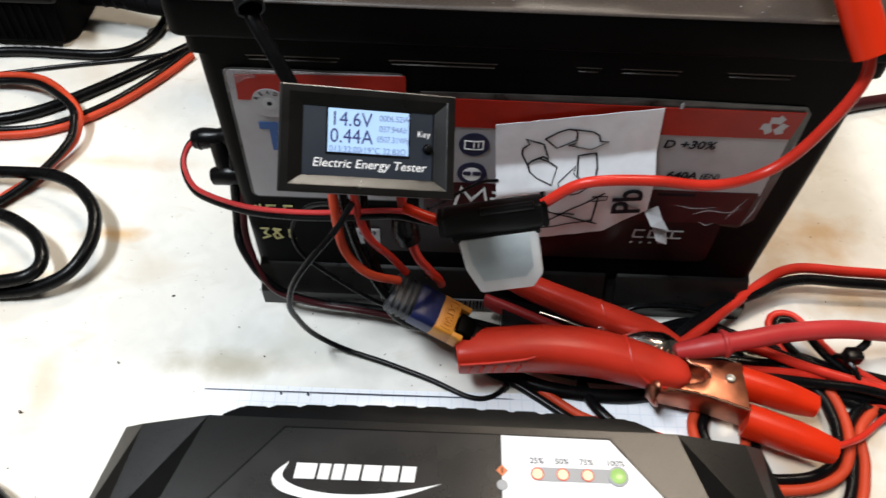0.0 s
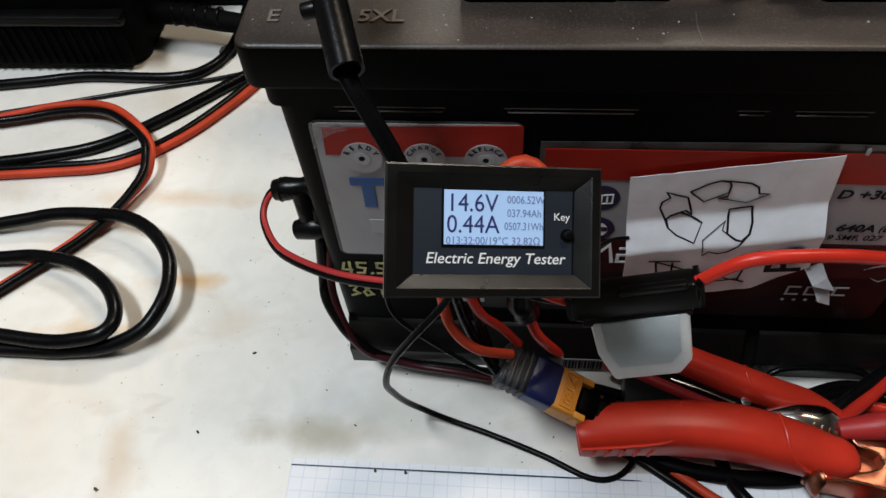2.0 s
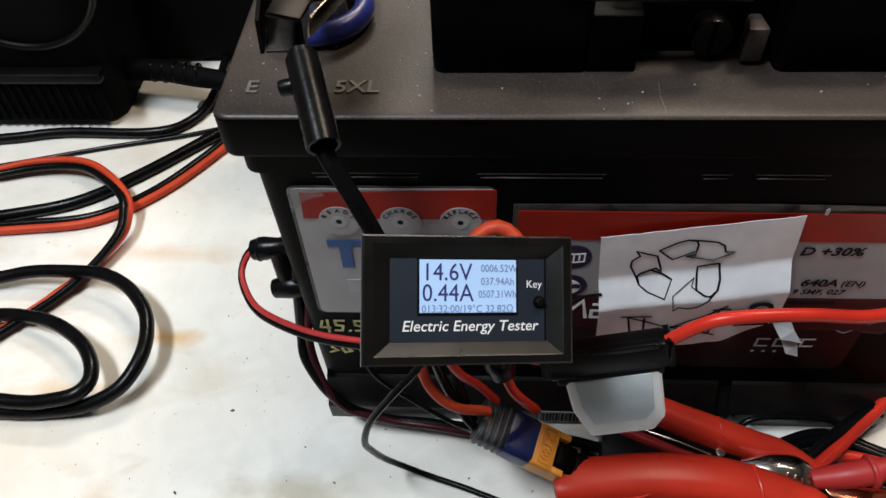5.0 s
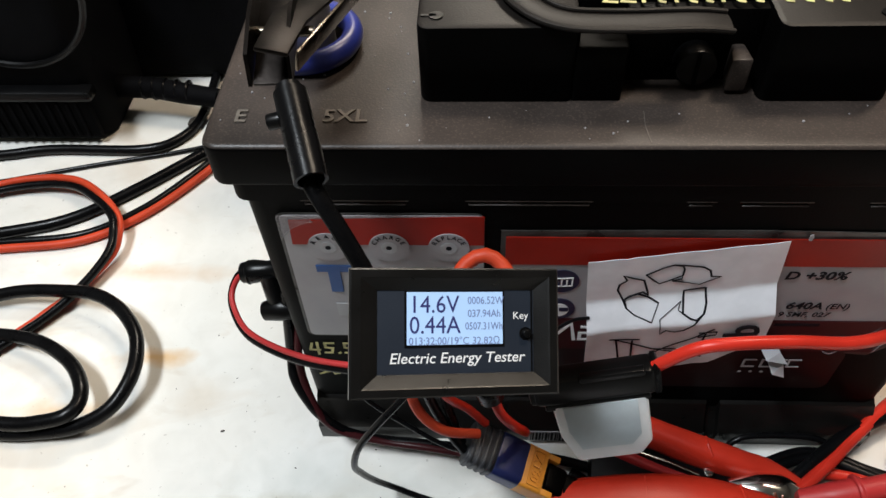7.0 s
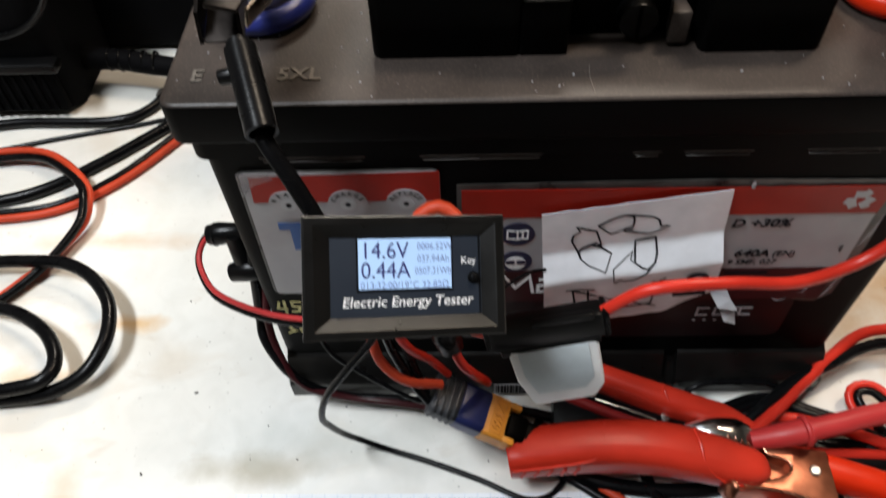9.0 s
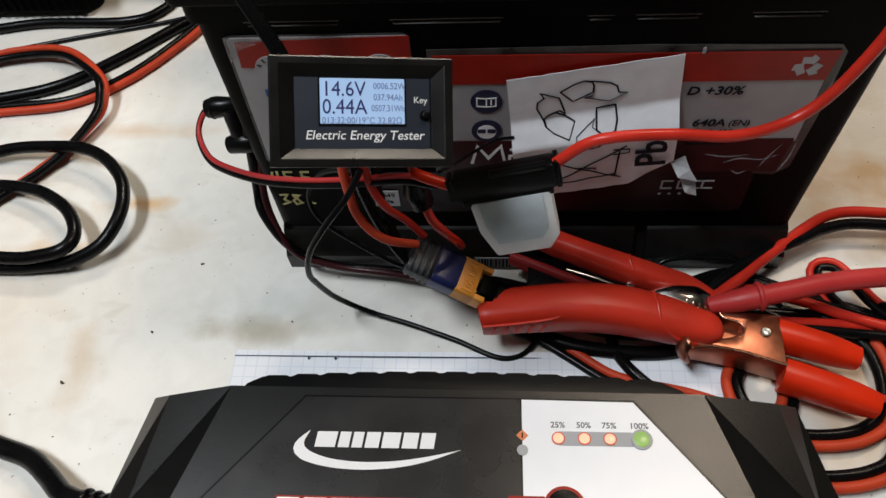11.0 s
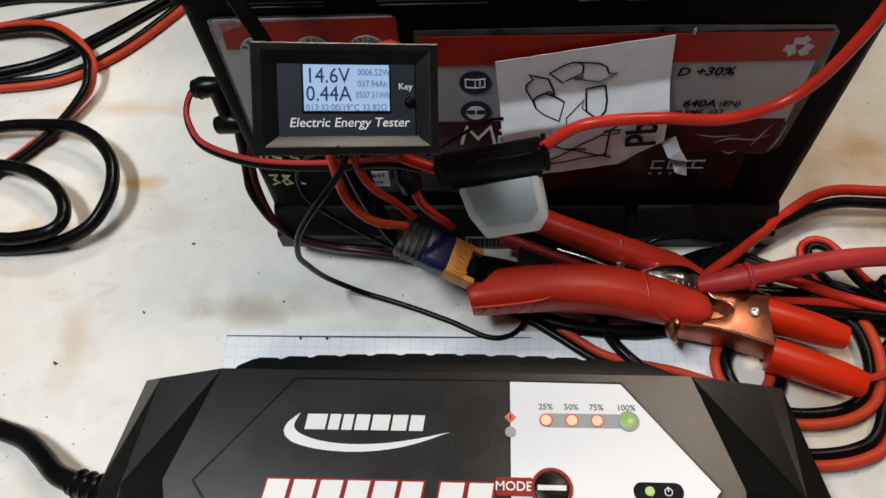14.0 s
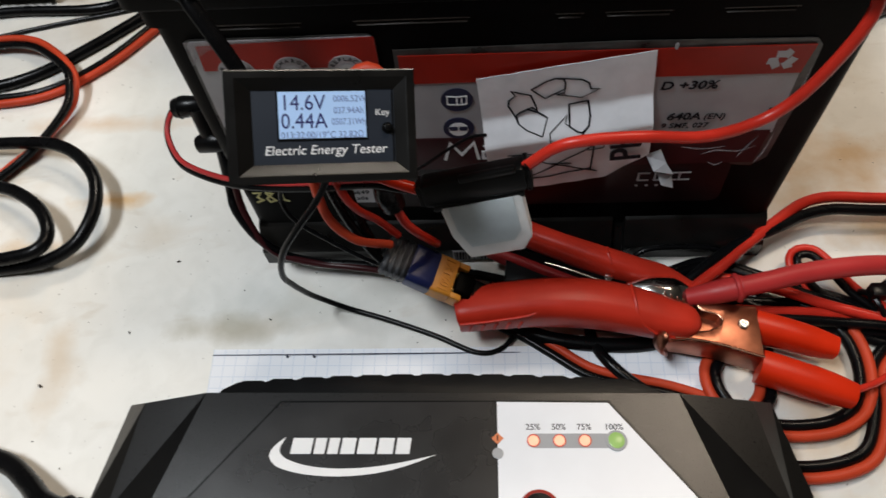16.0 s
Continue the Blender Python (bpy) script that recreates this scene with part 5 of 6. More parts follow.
# ---- jumper clamp ----
def shell(path, half_w, half_h, scales, sides=20, up=(0, 0, 1)):
    """A swelling moulded grip along a path, squarish in section."""
    pts = smooth_path(path, 0.003)
    bm = bmesh.new()
    rows = []
    last = len(pts) - 1
    for i, c in enumerate(pts):
        d = (pts[min(i + 1, last)] - pts[max(i - 1, 0)]).normalized()
        s = d.cross(Vector(up)).normalized()
        u = s.cross(d)
        f = i / last * (len(scales) - 1)
        a = min(int(f), len(scales) - 2)
        kw = scales[a][0] + (scales[a + 1][0] - scales[a][0]) * (f - a)
        kh = scales[a][1] + (scales[a + 1][1] - scales[a][1]) * (f - a)
        row = []
        for j in range(sides):
            t = 2 * math.pi * j / sides
            cx, cy = math.cos(t), math.sin(t)
            k = (abs(cx) ** 3.2 + abs(cy) ** 3.2) ** (-1 / 3.2)
            row.append(bm.verts.new(c + s * (half_w * kw * cx * k) + u * (half_h * kh * cy * k)))
        rows.append(row)
    for a, b in zip(rows, rows[1:]):
        for j in range(sides):
            bm.faces.new((a[j], a[(j + 1) % sides], b[(j + 1) % sides], b[j]))
    bm.faces.new(list(reversed(rows[0])))
    bm.faces.new(rows[-1])
    bmesh.ops.recalc_face_normals(bm, faces=bm.faces)
    return bm


def build_jumper_clamp():
    ob = thing("jumper_clamp", (0.145, -0.036, 0.004), "large red plastic jumper clamp lying on the leads", "clamp")
    near = [(0.0912, -0.0472, 0.0262), (0.0930, -0.0470, 0.0263), (0.1050, -0.0458, 0.0266), (0.1250, -0.0445, 0.0270), (0.1450, -0.0450, 0.0265), (0.1620, -0.0475, 0.0245), (0.1760, -0.0505, 0.0225), (0.1845, -0.0515, 0.0215), (0.1870, -0.0515, 0.0212)]
    handle = part("near_handle", shell(near, 0.0084, 0.0088, [(0.90, 0.84), (0.97, 0.92), (0.99, 0.96), (1.0, 1.0), (1.03, 1.03), (1.05, 1.05), (1.08, 1.02), (1.08, 0.98), (1.05, 0.92), (0.98, 0.84), (0.80, 0.70), (0.25, 0.25)]), M_CLAMP_RED, ob)
    for k in range(5):
        x = 0.0955 + 0.0049 * k
        part("grip_rib", pipe((x + 0.0006, -0.0547 + 0.00032 * k, 0.0232), (x + 0.0018, -0.0546 + 0.00032 * k, 0.0280), 0.0007, 0, 10, 0.0002), M_CLAMP_RED, handle)
    part("seam_ridge", sweep([(0.0925, -0.0552, 0.0296), (0.1080, -0.0540, 0.0308), (0.1220, -0.0520, 0.0328), (0.1260, -0.0455, 0.0356), (0.1262, -0.0385, 0.0350)], 0.0006, 8), M_CLAMP_RED, handle)
    part("seam_ridge", sweep([(0.1600, -0.0400, 0.0325), (0.1605, -0.0470, 0.0338), (0.1625, -0.0545, 0.0300), (0.1700, -0.0580, 0.0245), (0.1780, -0.0575, 0.0215)], 0.0006, 8), M_CLAMP_RED, handle)
    far = [(0.1080, -0.0045, 0.0280), (0.1210, -0.0095, 0.0235), (0.1350, -0.0155, 0.0220), (0.1500, -0.0212, 0.0208), (0.1650, -0.0260, 0.0195), (0.1780, -0.0288, 0.0180), (0.1880, -0.0325, 0.0160)]
    far_part = part("far_handle", shell(far, 0.0046, 0.0070, [(0.85, 0.85), (1.0, 0.9), (1.0, 1.0), (1.05, 1.05), (1.05, 1.0), (0.95, 0.8), (0.4, 0.35)]), M_CLAMP_RED, ob)
    part("seam_ridge", sweep([(0.1535, -0.0185, 0.0262), (0.1530, -0.0225, 0.0282), (0.1545, -0.0265, 0.0262)], 0.0006, 8), M_CLAMP_RED, far_part)
    part("inner_grip", shell([(0.1040, -0.0120, 0.0140), (0.1180, -0.0190, 0.0140), (0.1340, -0.0265, 0.0140), (0.1480, -0.0310, 0.0140)], 0.0022, 0.0050, [(0.8, 0.8), (1, 1), (1, 1), (0.6, 0.7)]), M_CABLE_RED, ob)
    part("inner_plate", prism([(0.110, -0.034), (0.150, -0.040), (0.178, -0.044), (0.182, -0.030), (0.150, -0.020), (0.112, -0.012)], 0.0045, 0.0165, 0.0008), M_BLACK, ob)
    part("jaw_cup", sweep([(0.160, -0.0350, 0.0200), (0.170, -0.0355, 0.0205), (0.180, -0.0375, 0.0200), (0.1885, -0.0405, 0.0175)], 0.0068, 16, 0.0050, radii=[0.4, 0.9, 1.0, 0.5]), M_CHROME, ob, "shiny steel jaw")
    for k in range(5):
        part("jaw_tooth", prism([(-0.0008, 0), (0.0008, 0), (0, 0.0028)], 0, 0.0012), M_COPPER, ob, at=pose(0.1745 + 0.0026 * k, -0.0415 - 0.0006 * k, 0.0238 - 0.0009 * k, 30, 0, 8))
    part("rivet", disc(0, 0, 0.0019, 0, 0.0014, 18, 0.0004), M_CHROME, ob, at=pose(0.1535, -0.0300, 0.0200))
    part("spring_wire", sweep([(0.128, -0.0205, 0.018), (0.139, -0.0255, 0.0195), (0.150, -0.0305, 0.0195)], 0.0006, 8), M_NICKEL, ob)
    part("strain_sleeve", sweep([(0.1840, -0.0400, 0.0215), (0.1950, -0.0400, 0.0260), (0.2040, -0.0392, 0.0285)], 0.0047, 16, radii=[0.75, 1.0, 1.05]), M_CABLE_RED, ob)
    part("collar", torus((0.2020, -0.0394, 0.0280), 0.0050, 0.0011, pose(0, 0, 0, 0, 80, 8), 28, 8), M_CABLE_RED, ob)
    part("cable", sweep([(0.2000, -0.0396, 0.0275), (0.2150, -0.0370, 0.0290), (0.2300, -0.0335, 0.0290), (0.2550, -0.0295, 0.0270), (0.2900, -0.025, 0.018), (0.35, -0.02, 0.006), (0.42, -0.01, 0.005)], 0.0041, 16), M_CABLE_RED, ob, "thick dull red cable")


# ---- copper clamp ----
def build_copper_clamp():
    ob = thing("copper_clamp", (0.206, -0.062, 0.004), "copper crocodile clamp with orange-red vinyl sleeves", "clamp")
    z = 0.0220
    edge = [(0.1712, -0.0545), (0.1745, -0.0572), (0.1840, -0.0588), (0.1930, -0.0608), (0.2090, -0.0665)]
    plate = edge + [(0.2100, -0.0455), (0.1990, -0.0435), (0.1870, -0.0430), (0.1885, -0.0458), (0.1950, -0.0485), (0.1955, -0.0520), (0.1905, -0.0550), (0.1840, -0.0558), (0.1765, -0.0552)]
    near = part("near_arm", prism(plate, z - 0.0010, z, 0.0003), M_COPPER, ob)
    wall = [(x, y - 0.0004) for x, y in edge]
    part("near_wall", prism(wall + [(x, y + 0.0010) for x, y in reversed(edge)], 0.0085, z - 0.0003, 0.0003, [(x, y) for x, y in edge] + [(x, y + 0.0014) for x, y in reversed(edge)]), M_COPPER, near)
    part("rolled_edge", sweep([(x, y, z) for x, y in edge], 0.0006, 8), M_COPPER_GLINT, near)
    part("tip_hook", sweep([(0.1728, -0.0590, 0.0140), (0.1704, -0.0600, 0.0195), (0.1702, -0.0602, 0.0245), (0.1712, -0.0600, 0.0280), (0.1720, -0.0598, 0.0286)], 0.0036, 12, 0.0017, radii=[1.0, 1.05, 0.95, 0.7, 0.4]), M_COPPER, near)
    part("hook_edge", sweep([(0.1800, -0.0588, 0.0222), (0.1745, -0.0592, 0.0226), (0.1724, -0.0602, 0.0246), (0.1718, -0.0602, 0.0288)], 0.0006, 8), M_COPPER_GLINT, near)
    mouth = [(0.1870, -0.0430), (0.1885, -0.0458), (0.1950, -0.0485), (0.1955, -0.0520), (0.1905, -0.0550), (0.1840, -0.0558), (0.1765, -0.0552)]
    part("mouth_rim", sweep([(x, y, z + 0.0001) for x, y in mouth], 0.0004, 8), M_COPPER_GLINT, near)
    part("mouth_wall", prism(mouth + [(x + 0.0008, y - 0.0002) for x, y in reversed(mouth)], 0.0160, z - 0.0012), M_COPPER, near)
    part("far_wall", prism([(0.1780, -0.0425), (0.1880, -0.0420), (0.2100, -0.0445), (0.2100, -0.0457), (0.1880, -0.0433), (0.1780, -0.0440)], 0.0085, z - 0.0003, 0.0003), M_COPPER, ob)
    part("inner_floor", prism([(0.1760, -0.0560), (0.1900, -0.0570), (0.2050, -0.0620), (0.2080, -0.0460), (0.1880, -0.0445)], 0.0150, 0.0160), M_COPPER, ob)
    for k in range(4):
        part("tooth", prism([(-0.0009, 0), (0.0009, 0), (0.0, 0.0020)], 0, 0.0010), M_COPPER, ob, at=pose(0.1780 + 0.0028 * k, -0.0556, z - 0.0010))
    part("rivet", merge(disc(0.2035, -0.0525, 0.0021, 0.0220, 0.0230, 20, 0.0003), ring(0.2035, -0.0525, 0.0010, 0.0016, 0.0230, 0.0233, 16)), M_CHROME, ob, "zinc rivet")
    part("near_sleeve", shell([(0.2085, -0.0672, 0.0150), (0.2200, -0.0715, 0.0150), (0.2340, -0.0765, 0.0145), (0.2420, -0.0793, 0.0140)], 0.0058, 0.0072, [(1.0, 1.0), (1.02, 1.0), (1.0, 0.98), (1.0, 0.96), (0.94, 0.86), (0.78, 0.62)]), M_BRIGHT_RED, ob)
    part("far_sleeve", shell([(0.2095, -0.0495, 0.0150), (0.2200, -0.0530, 0.0150), (0.2320, -0.0570, 0.0145), (0.2400, -0.0595, 0.0140)], 0.0054, 0.0070, [(1.0, 1.0), (1.02, 1.0), (1.0, 0.98), (1.0, 0.96), (0.94, 0.86), (0.78, 0.62)]), M_BRIGHT_RED, ob)


build_jumper_clamp()
build_copper_clamp()


# ---- charger ----
def build_charger():
    ob = thing("battery_charger", (0.087, -0.130, 0.0), "dark grey battery charger with white status panel", "charger")
    ym = -0.1300

    def mir(p):
        return (p[0], 2 * ym - p[1], p[2])

    right = dict(P=(0.1675, -0.0915, 0.0500), Q=(0.1795, ym, 0.0500), R=(0.2005, ym, 0.0425), C=(0.1925, -0.0930, 0.0465))
    left = dict(P=(0.0045, -0.0905, 0.0500), Q=(-0.0080, ym, 0.0500), R=(-0.0255, ym, 0.0425), C=(-0.0185, -0.0930, 0.0465))

    def poly(name, faces, mat, label=""):
        bm = bmesh.new()
        seen = {}
        for f in faces:
            vs = []
            for p in f:
                k = tuple(round(q, 5) for q in p)
                if k not in seen:
                    seen[k] = bm.verts.new(p)
                vs.append(seen[k])
            bm.faces.new(vs)
        bmesh.ops.recalc_face_normals(bm, faces=bm.faces)
        for f in bm.faces:
            if f.normal.z < -0.05:
                f.normal_flip()
        return part(name, bm, mat, ob, label, smooth=False)

    poly("top_plate", [[left["P"], left["Q"], mir(left["P"]), mir(right["P"]), right["Q"], right["P"]]], M_CHARGER)
    for s in (left, right):
        # facets that turn away get a darker colour in place of shade
        poly("shaded_facet", [[s["P"], s["Q"], s["R"]], [mir(s["P"]), s["Q"], s["R"]]], M_CHARGER_DARK, "sloping facet with its shade in a darker grey")
        poly("end_facet", [[s["P"], s["R"], s["C"]], [mir(s["P"]), s["R"], mir(s["C"])]], M_CHARGER)
    # skirt from the top rim outward and down
    rim = [left["P"], left["C"], left["R"], mir(left["C"]), mir(left["P"]), mir(right["P"]), mir(right["C"]), right["R"], right["C"], right["P"]]
    cx = 0.087
    mid = [(cx + (p[0] - cx) * 1.085, ym + (p[1] - ym) * 1.06, 0.0385 if abs(p[0] - cx) > 0.09 else 0.030) for p in rim]
    low = [(cx + (p[0] - cx) * 1.075, ym + (p[1] - ym) * 1.05, 0.0) for p in rim]
    fs = []
    for a, b in ((rim, mid), (mid, low)):
        for i in range(len(rim)):
            j = (i + 1) % len(rim)
            fs.append([a[i], a[j], b[j], b[i]])
    fs.append(list(reversed(low)))
    poly("side_shell", fs, M_CHARGER)
    # ribbed lip along the back
    lip = [(0.0055, -0.0930), (0.0085, -0.0880), (0.0140, -0.0852)]
    n = 13
    x0, x1 = 0.0140, 0.1530
    for k in range(n):
        xa, xb = x0 + (x1 - x0) * k / n, x0 + (x1 - x0) * (k + 1) / n
        bow = 0.0026 * (1 - (2 * (k + 0.5) / n - 1) ** 2)
        lip += [(xa + 0.0008, -0.0850 + bow - 0.0006), (xa + 0.0020, -0.0850 + bow), (xb - 0.0020, -0.0850 + bow), (xb - 0.0008, -0.0850 + bow - 0.0006)]
    lip += [(0.1545, -0.0855), (0.1610, -0.0885), (0.1665, -0.0930), (0.1600, -0.0960), (0.0100, -0.0960)]
    part("vent_lip", prism(lip, 0.0250, 0.0468, 0.0005), M_CHARGER_DARK, ob, "ribbed black vent lip")
    # overlay on the top
    z = 0.0503
    grey = [(0.0030, ym), (0.0320, -0.0945), (0.1058, -0.0945), (0.1058, 2 * ym + 0.0945), (0.0320, 2 * ym + 0.0945)]
    white = [(0.1062, -0.0945), (0.1435, -0.0950), (0.1715, ym), (0.1435, 2 * ym + 0.0950), (0.1062, 2 * ym + 0.0945)]
    part("overlay_groove", prism([(0.0018, ym), (0.0315, -0.0937), (0.1440, -0.0940), (0.1727, ym), (0.1440, 2 * ym + 0.0940), (0.0315, 2 * ym + 0.0937)], 0.0499, 0.0502), M_BLACK, ob)
    dark = part("dark_overlay", prism(grey, 0.0502, z + 0.0003), M_STICKER_GREY, ob, "matt dark grey overlay", smooth=False)
    pale = part("white_overlay", prism(white, 0.0502, z + 0.0003), M_STICKER_WHITE, ob, "glossy white status overlay", smooth=False)
    zt = z + 0.0004
    # maker's mark as plain shapes: a swoosh and seven blocks
    xs0 = 0.0372
    w = (0.0078, 0.0046, 0.0044, 0.0056, 0.0068, 0.0060, 0.0056)
    x = xs0
    for k, ww in enumerate(w):
        sl = 0.0006
        part("logo_block", prism([(x, -0.1124), (x + ww - 0.0009, -0.1124), (x + ww - 0.0009 + sl, -0.1070), (x + sl, -0.1070)], zt, zt + 0.0001), M_WHITE_INK, dark, at=pose(0, 0, 0), smooth=False)
        x += ww
    out = smooth_path([(0.0352, -0.1066, 0), (0.0315, -0.1098, 0), (0.0302, -0.1130, 0), (0.0330, -0.1165, 0), (0.0420, -0.1190, 0), (0.0540, -0.1198, 0), (0.0660, -0.1188, 0), (0.0760, -0.1164, 0), (0.0862, -0.1126, 0)], 0.002)
    inn = smooth_path([(0.0862, -0.1126, 0), (0.0750, -0.1151, 0), (0.0640, -0.1168, 0), (0.0520, -0.1172, 0), (0.0420, -0.1160, 0), (0.0352, -0.1135, 0), (0.0335, -0.1110, 0), (0.0342, -0.1088, 0)], 0.002)
    sw = [(p.x, p.y) for p in out] + [(p.x, p.y) for p in inn[1:]]
    part("logo_swoosh", prism(sw, zt, zt + 0.0001), M_WHITE_INK, dark, smooth=False)
    # product wording as plain blocks, white with a red rim
    x = 0.0255
    for k, ww in enumerate((0.0088, 0.0088, 0.0088, 0.0088, 0.0088, 0.0084, None, 0.0092, 0.0092)):
        if ww is None:
            x += 0.0040
            continue
        part("title_rim", prism([(x - 0.0004, -0.1404), (x + ww - 0.0006, -0.1404), (x + ww + 0.0012, -0.1286), (x + 0.0014, -0.1286)], zt, zt + 0.0001), M_LABEL_RED, dark, smooth=False)
        part("title_block", prism([(x + 0.0003, -0.1398), (x + ww - 0.0013, -0.1398), (x + ww + 0.0004, -0.1292), (x + 0.0020, -0.1292)], zt + 0.0002, zt + 0.0003), M_WHITE_INK, dark, smooth=False)
        x += ww
    # status lights
    part("led_strip", prism(rounded(0.1165, -0.1104, 0.1440, -0.1056, 0.0022), zt, zt + 0.0001), M_GREY_INK, pale, smooth=False)
    for k, (x, b) in enumerate(((0.1180, "25%"), (0.1265, "50%"), (0.1348, "75%"))):
        ledr = part("led_ring", ring(x, -0.1080, 0.0017, 0.0022, zt, zt + 0.0004, 28), M_LED_RING, pale)
        part("led", disc(x, -0.1080, 0.0018, zt, zt + 0.0005, 24, 0.0002), M_LED_AMBER, pale, "glowing amber light")
        part("caption", wording(b, 0.0020, thick=0.00004, bold=0.00004), M_CAPTION, pale, at=pose(x, -0.1034, zt))
    part("led_ring", ring(0.1450, -0.1080, 0.0026, 0.0034, zt, zt + 0.0006, 32), M_GREY_INK, pale)
    part("led", disc(0.1450, -0.1080, 0.0027, zt, zt + 0.0009, 28, 0.0003), M_LED_GREEN, pale, "glowing green light")
    part("caption", wording("100%", 0.0020, thick=0.00004, bold=0.00004), M_CAPTION, pale, at=pose(0.1446, -0.1034, zt))
    part("warning_diamond", box((-0.0014, -0.0014, 0), (0.0014, 0.0014, 0.0002)), M_ORANGE_INK, dark, at=pose(0.1062, -0.1072, zt, 0, 0, 45))
    part("warning_bar", box((-0.0002, -0.0009, 0), (0.0002, 0.0009, 0.0001)), M_INK, dark, at=pose(0.1062, -0.1072, zt + 0.0003))
    part("status_dot", disc(0.1062, -0.1122, 0.0018, zt, zt + 0.0003, 24), M_GREY_INK, dark)
    sign = part("mode_sign", prism(rounded(0.1015, -0.1330, 0.1130, -0.1272, 0.0004), zt + 0.0003, zt + 0.0005), M_LABEL_RED, pale, smooth=False)
    part("mode_word", wording("MODE", 0.0029, thick=0.00004, bold=0.00005), M_WHITE_INK, sign, at=pose(0.1070, -0.1301, zt + 0.0006))
    part("button_rim", ring(0.1190, -0.1305, 0.0056, 0.0066, zt, zt + 0.0008, 36), M_LABEL_RED, pale)
    part("mode_button", disc(0.1190, -0.1305, 0.0056, zt, zt + 0.0012, 32, 0.0005), M_BLACK, pale, "round black push button")
    part("button_mark", box((0.1145, -0.1312, zt + 0.0012), (0.1235, -0.1296, zt + 0.0013)), M_WHITE_INK, pale)
    pw = part("power_field", prism(rounded(0.1445, -0.1335, 0.1600, -0.1278, 0.0026), zt, zt + 0.0002), M_INK, pale)
    part("power_led", disc(0.1495, -0.1306, 0.0015, zt + 0.0002, zt + 0.0005, 20), M_LED_GREEN, pw)
    part("power_icon", merge(ring(0.1553, -0.1307, 0.0010, 0.0013, zt + 0.0002, zt + 0.0003, 24), box((0.1551, -0.1306, zt + 0.0002), (0.1555, -0.1290, zt + 0.0003))), M_WHITE_INK, pw)
    # mains cord with its ribbed strain relief
    part("strain_relief", sweep([(-0.026, -0.1300, 0.018), (-0.040, -0.1270, 0.0165), (-0.058, -0.1225, 0.0145)], 0.0056, 16, radii=[1.1, 1.0, 0.85]), M_BLACK_PVC, ob)
    for k in range(6):
        p = Vector((-0.034 - 0.0042 * k, -0.1284 + 0.0011 * k, 0.0173 - 0.0005 * k))
        part("relief_ring", torus(p, 0.0052 - 0.00012 * k, 0.0012, pose(0, 0, 0, 0, 90, -16), 24, 8), M_BLACK_PVC, ob)
    part("mains_cord", sweep([(-0.055, -0.1232, 0.0148), (-0.066, -0.1190, 0.0125), (-0.076, -0.1115, 0.0090), (-0.088, -0.1035, 0.0060), (-0.103, -0.0985, 0.0045), (-0.130, -0.090, 0.0042), (-0.18, -0.075, 0.0042), (-0.26, -0.06, 0.0042)], 0.0042, 14), M_BLACK_PVC, ob, "thick black mains cord")


build_charger()

# ---- paper under the charger ----
paper = bmesh.new()
n = 40
rows = []
for j in range(13):
    v = j / 12
    row = []
    for i in range(n + 1):
        u = i / n
        x = -0.0150 + u * 0.209
        y = -0.0525 - v * 0.130
        z = 0.0006 + 0.0006 * math.sin(7 * u + 2) * (1 - v) ** 3 + (0.0012 * (1 - v) ** 6 if v < 0.3 else 0)
        row.append(paper.verts.new((x, y + 0.001 * u, max(0.0004, z))))
    rows.append(row)
for a, b in zip(rows, rows[1:]):
    for i in range(n):
        paper.faces.new((a[i], b[i], b[i + 1], a[i + 1]))
bmesh.ops.recalc_face_normals(paper, faces=paper.faces)
bmesh.ops.solidify(paper, geom=paper.faces[:], thickness=0.0003)
pad = thing("squared_paper", (0.09, -0.115, 0), "white squared paper sheet under the charger", "paper")
part("sheet", paper, M_PAPER, pad)
# ink line standing in for the dark of the sheet's fold
part("fold_shade_line", sweep([(-0.0150, -0.0552, 0.0023), (0.040, -0.0550, 0.0022), (0.090, -0.0547, 0.0018), (0.130, -0.0545, 0.0016)], 0.00026, 6, 0.0001), M_NAVY_INK, pad)
for x in (0.0175, 0.0290):
    part("pen_dot", disc(x, -0.0560, 0.0005, 0.0012, 0.0026, 8), M_NAVY_INK, pad)


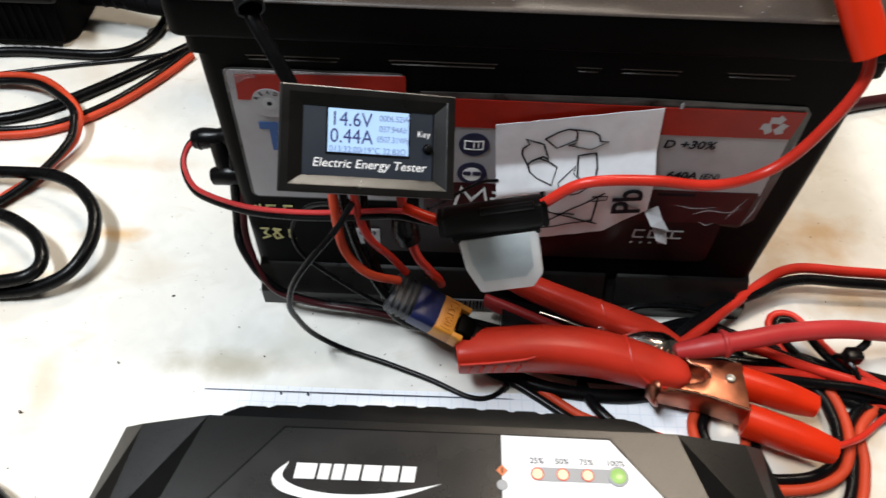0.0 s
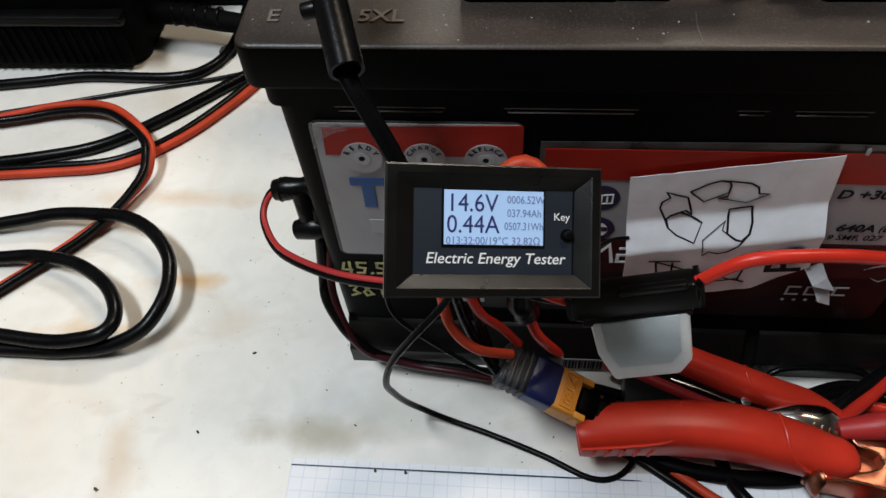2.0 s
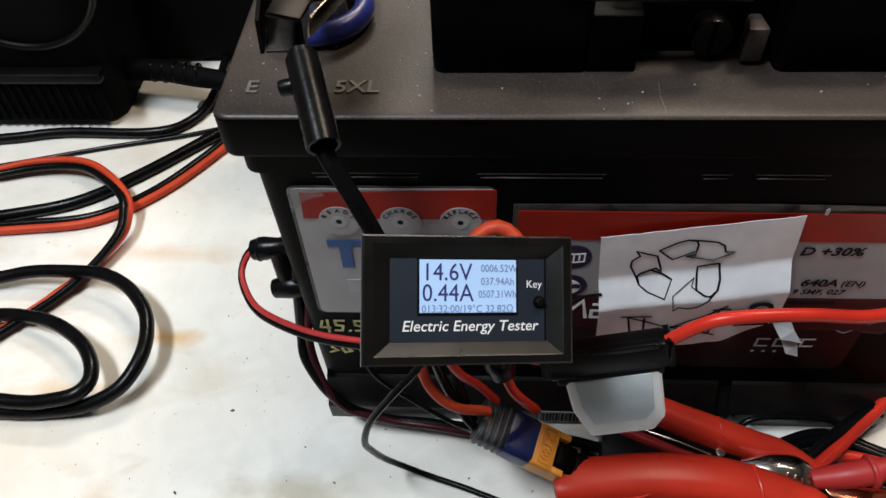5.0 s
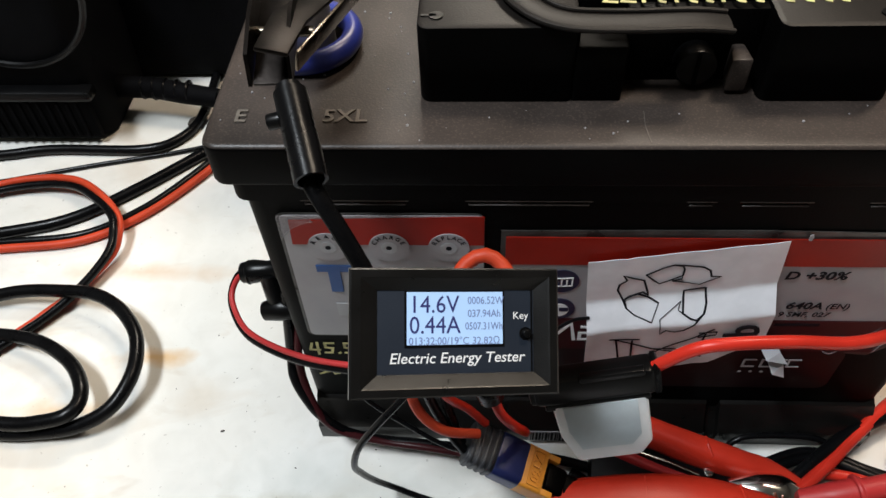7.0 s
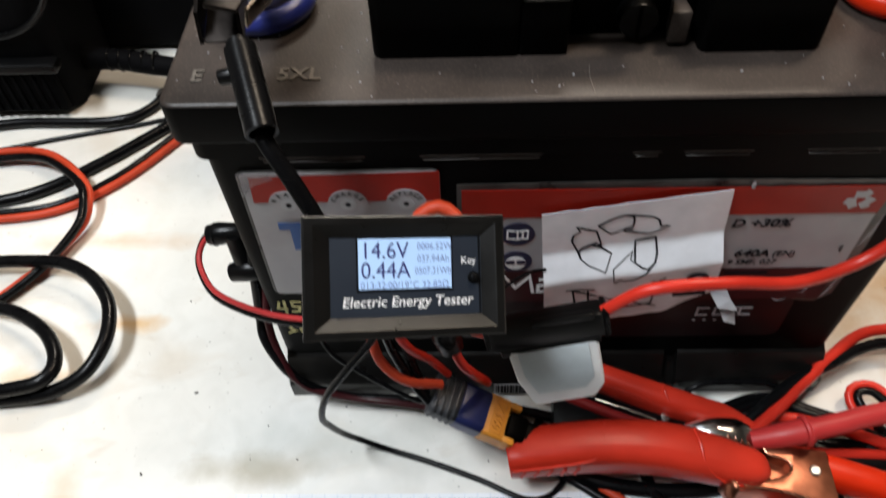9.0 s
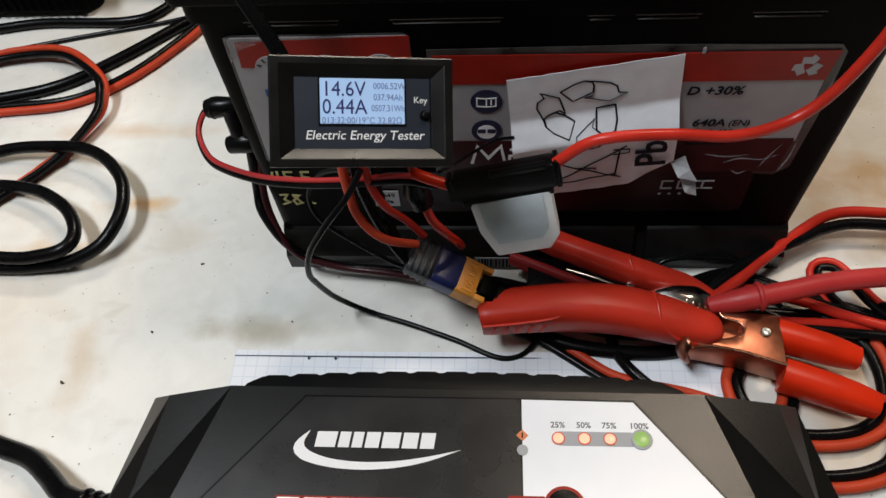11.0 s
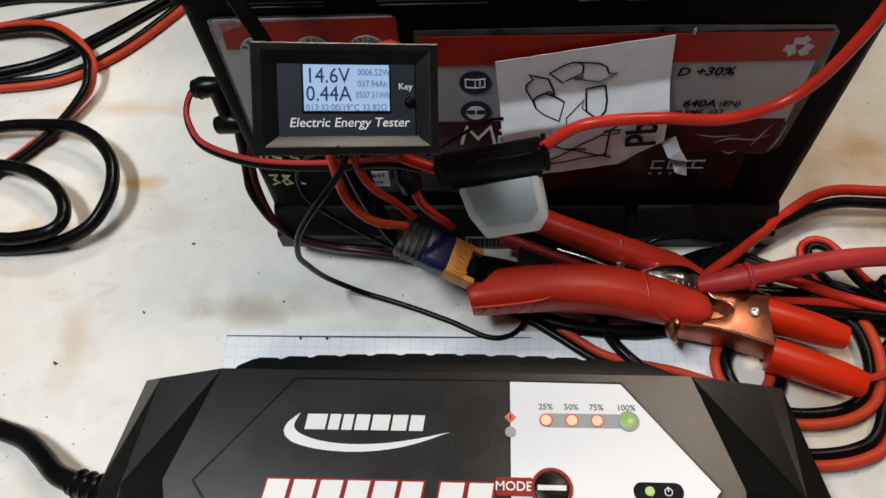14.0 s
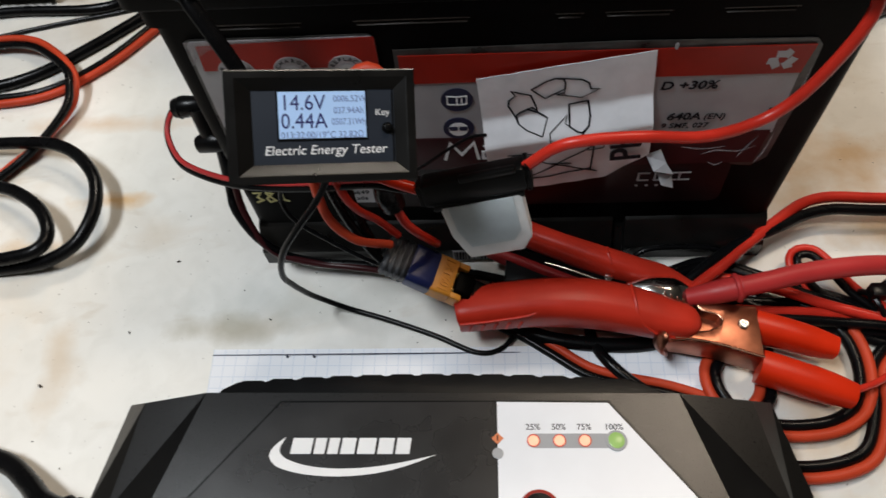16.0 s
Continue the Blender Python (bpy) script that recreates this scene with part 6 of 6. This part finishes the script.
# ---- black equipment behind ----
def build_case_behind():
    ob = thing("equipment_case", (-0.25, 0.26, 0), "black equipment case with a round front ring", "case")
    part("body", prism(rounded(-0.420, 0.180, -0.146, 0.36, 0.012), 0.0, 0.125, 0.006), M_CLOTH, ob)
    part("front_lip", box((-0.415, 0.176, 0.004), (-0.152, 0.181, 0.032), 0.002), M_CLOTH, ob)
    part("front_ledge", box((-0.415, 0.172, 0.0335), (-0.146, 0.182, 0.0400), 0.002), M_BLACK, ob)
    part("round_ring", torus((-0.178, 0.1785, 0.1020), 0.0480, 0.0018, pose(0, 0, 0, 90, 0, 0), 48, 8), M_BLACK, ob, "black plastic ring")
    for k in range(22):
        part("grille_rib", box((-0.275 + 0.0055 * k, 0.1748, 0.006), (-0.2728 + 0.0055 * k, 0.1765, 0.031), 0.0005, 1), M_CLOTH, ob)
    part("plug_sleeve", sweep([(-0.146, 0.205, 0.020), (-0.125, 0.202, 0.021), (-0.105, 0.198, 0.020), (-0.085, 0.196, 0.018)], 0.0062, 14, radii=[1.1, 1.0, 1.0, 0.9]), M_CLOTH, ob)
    for k in range(5):
        part("sleeve_rib", torus((-0.130 + 0.007 * k, 0.2025 - 0.001 * k, 0.0208), 0.0060, 0.0009, pose(0, 0, 0, 0, 90, 0), 20, 8), M_BLACK_PVC, ob)
    part("plug_lead", sweep([(-0.088, 0.196, 0.018), (-0.070, 0.200, 0.014), (-0.040, 0.215, 0.006)], 0.0030, 12), M_BLACK_PVC, ob)
    bag = thing("black_bag", (-0.05, 0.32, 0), "black fabric bag standing behind the battery", "bag")
    part("bag_body", prism(rounded(-0.190, 0.235, 0.30, 0.42, 0.03), 0.0, 0.17, 0.012, rounded(-0.180, 0.255, 0.29, 0.41, 0.03)), M_CLOTH, bag)
    part("bag_seam", sweep([(-0.175, 0.244, 0.085), (0.0, 0.243, 0.086), (0.285, 0.244, 0.085)], 0.0012, 8), M_BLACK_PVC, bag)


build_case_behind()

# ---- lamps ----
for at in (pose(-0.52, -0.29, 1.640), pose(0.51, 0.33, 1.262, 0, 0, 90)):
    lamp = thing("tube_lamp", at, "white tube lamp hanging under the ceiling", "lamp", "tube lamps")
    part("lamp_housing", box((-0.47, -0.07, 0.0), (0.47, 0.07, 0.05), 0.008), M_WALL, lamp, at=at)
    for x in (-0.3, 0.3):
        part("hanger", pipe((x, 0, 0.05), (x, 0, 1.75 - at.translation.z), 0.004), M_WALL, lamp, at=at)
lamp = thing("wall_lamp", pose(0.17, 1.22, 1.275), "warm lamp on an arm from the wall", "lamp")
part("lamp_housing", box((-0.26, -0.08, 0.006), (0.26, 0.08, 0.040), 0.008), M_WALL, lamp, at=look((0.16, 1.20, 1.26), (0.05, 0.05, 0.0)))
part("arm", pipe((0.18, 1.23, 1.30), (0.21, 1.60, 1.45), 0.012), M_WALL, lamp)

# ---- crumbs on the table ----
crumbs = bmesh.new()
rng = random.Random(21)
spots = [(-0.0410, -0.0065, 0.0007), (0.2725, 0.0225, 0.0015), (0.2700, 0.0150, 0.0009), (-0.0895, -0.0680, 0.0008), (-0.0560, -0.0430, 0.0006), (-0.1050, 0.195, 0.003)]
spots += [(rng.uniform(-0.17, 0.0), rng.uniform(-0.12, 0.12), rng.uniform(0.00012, 0.00036)) for _ in range(30)]
spots += [(rng.uniform(0.0, 0.10), rng.uniform(-0.05, -0.012), rng.uniform(0.0002, 0.0005)) for _ in range(14)]
spots += [(rng.uniform(0.235, 0.31), rng.uniform(-0.01, 0.09), rng.uniform(0.0001, 0.0003)) for _ in range(22)]
for x, y, s in spots:
    made = bmesh.ops.create_icosphere(crumbs, subdivisions=1, radius=s, matrix=Matrix.Translation((x, y, s * 0.4)) @ Euler((0, 0, rng.uniform(0, 3))).to_matrix().to_4x4() @ Matrix.Diagonal((1.6, 0.8, 0.6, 1)))
tagged(new("crumbs", link_mesh("crumbs", crumbs, M_CRUMB)), "dark crumbs and specks scattered on the table", "crumbs", kind="stuff")
dust = bmesh.new()
for _ in range(260):
    x, y = rng.uniform(LX0 + 0.003, LX1 - 0.003), rng.uniform(LY0 + 0.002, 0.10)
    if 0.049 < x < 0.180 and y > 0.0145:
        continue
    s = rng.uniform(0.00012, 0.00045)
    bmesh.ops.create_icosphere(dust, subdivisions=1, radius=s, matrix=Matrix.Translation((x, y, LZ1 + s * 0.3)))
tagged(new("dust_grains", link_mesh("dust_grains", dust, M_LABEL_WHITE)), "pale dust grains lying on the battery lid", "dust", kind="stuff")
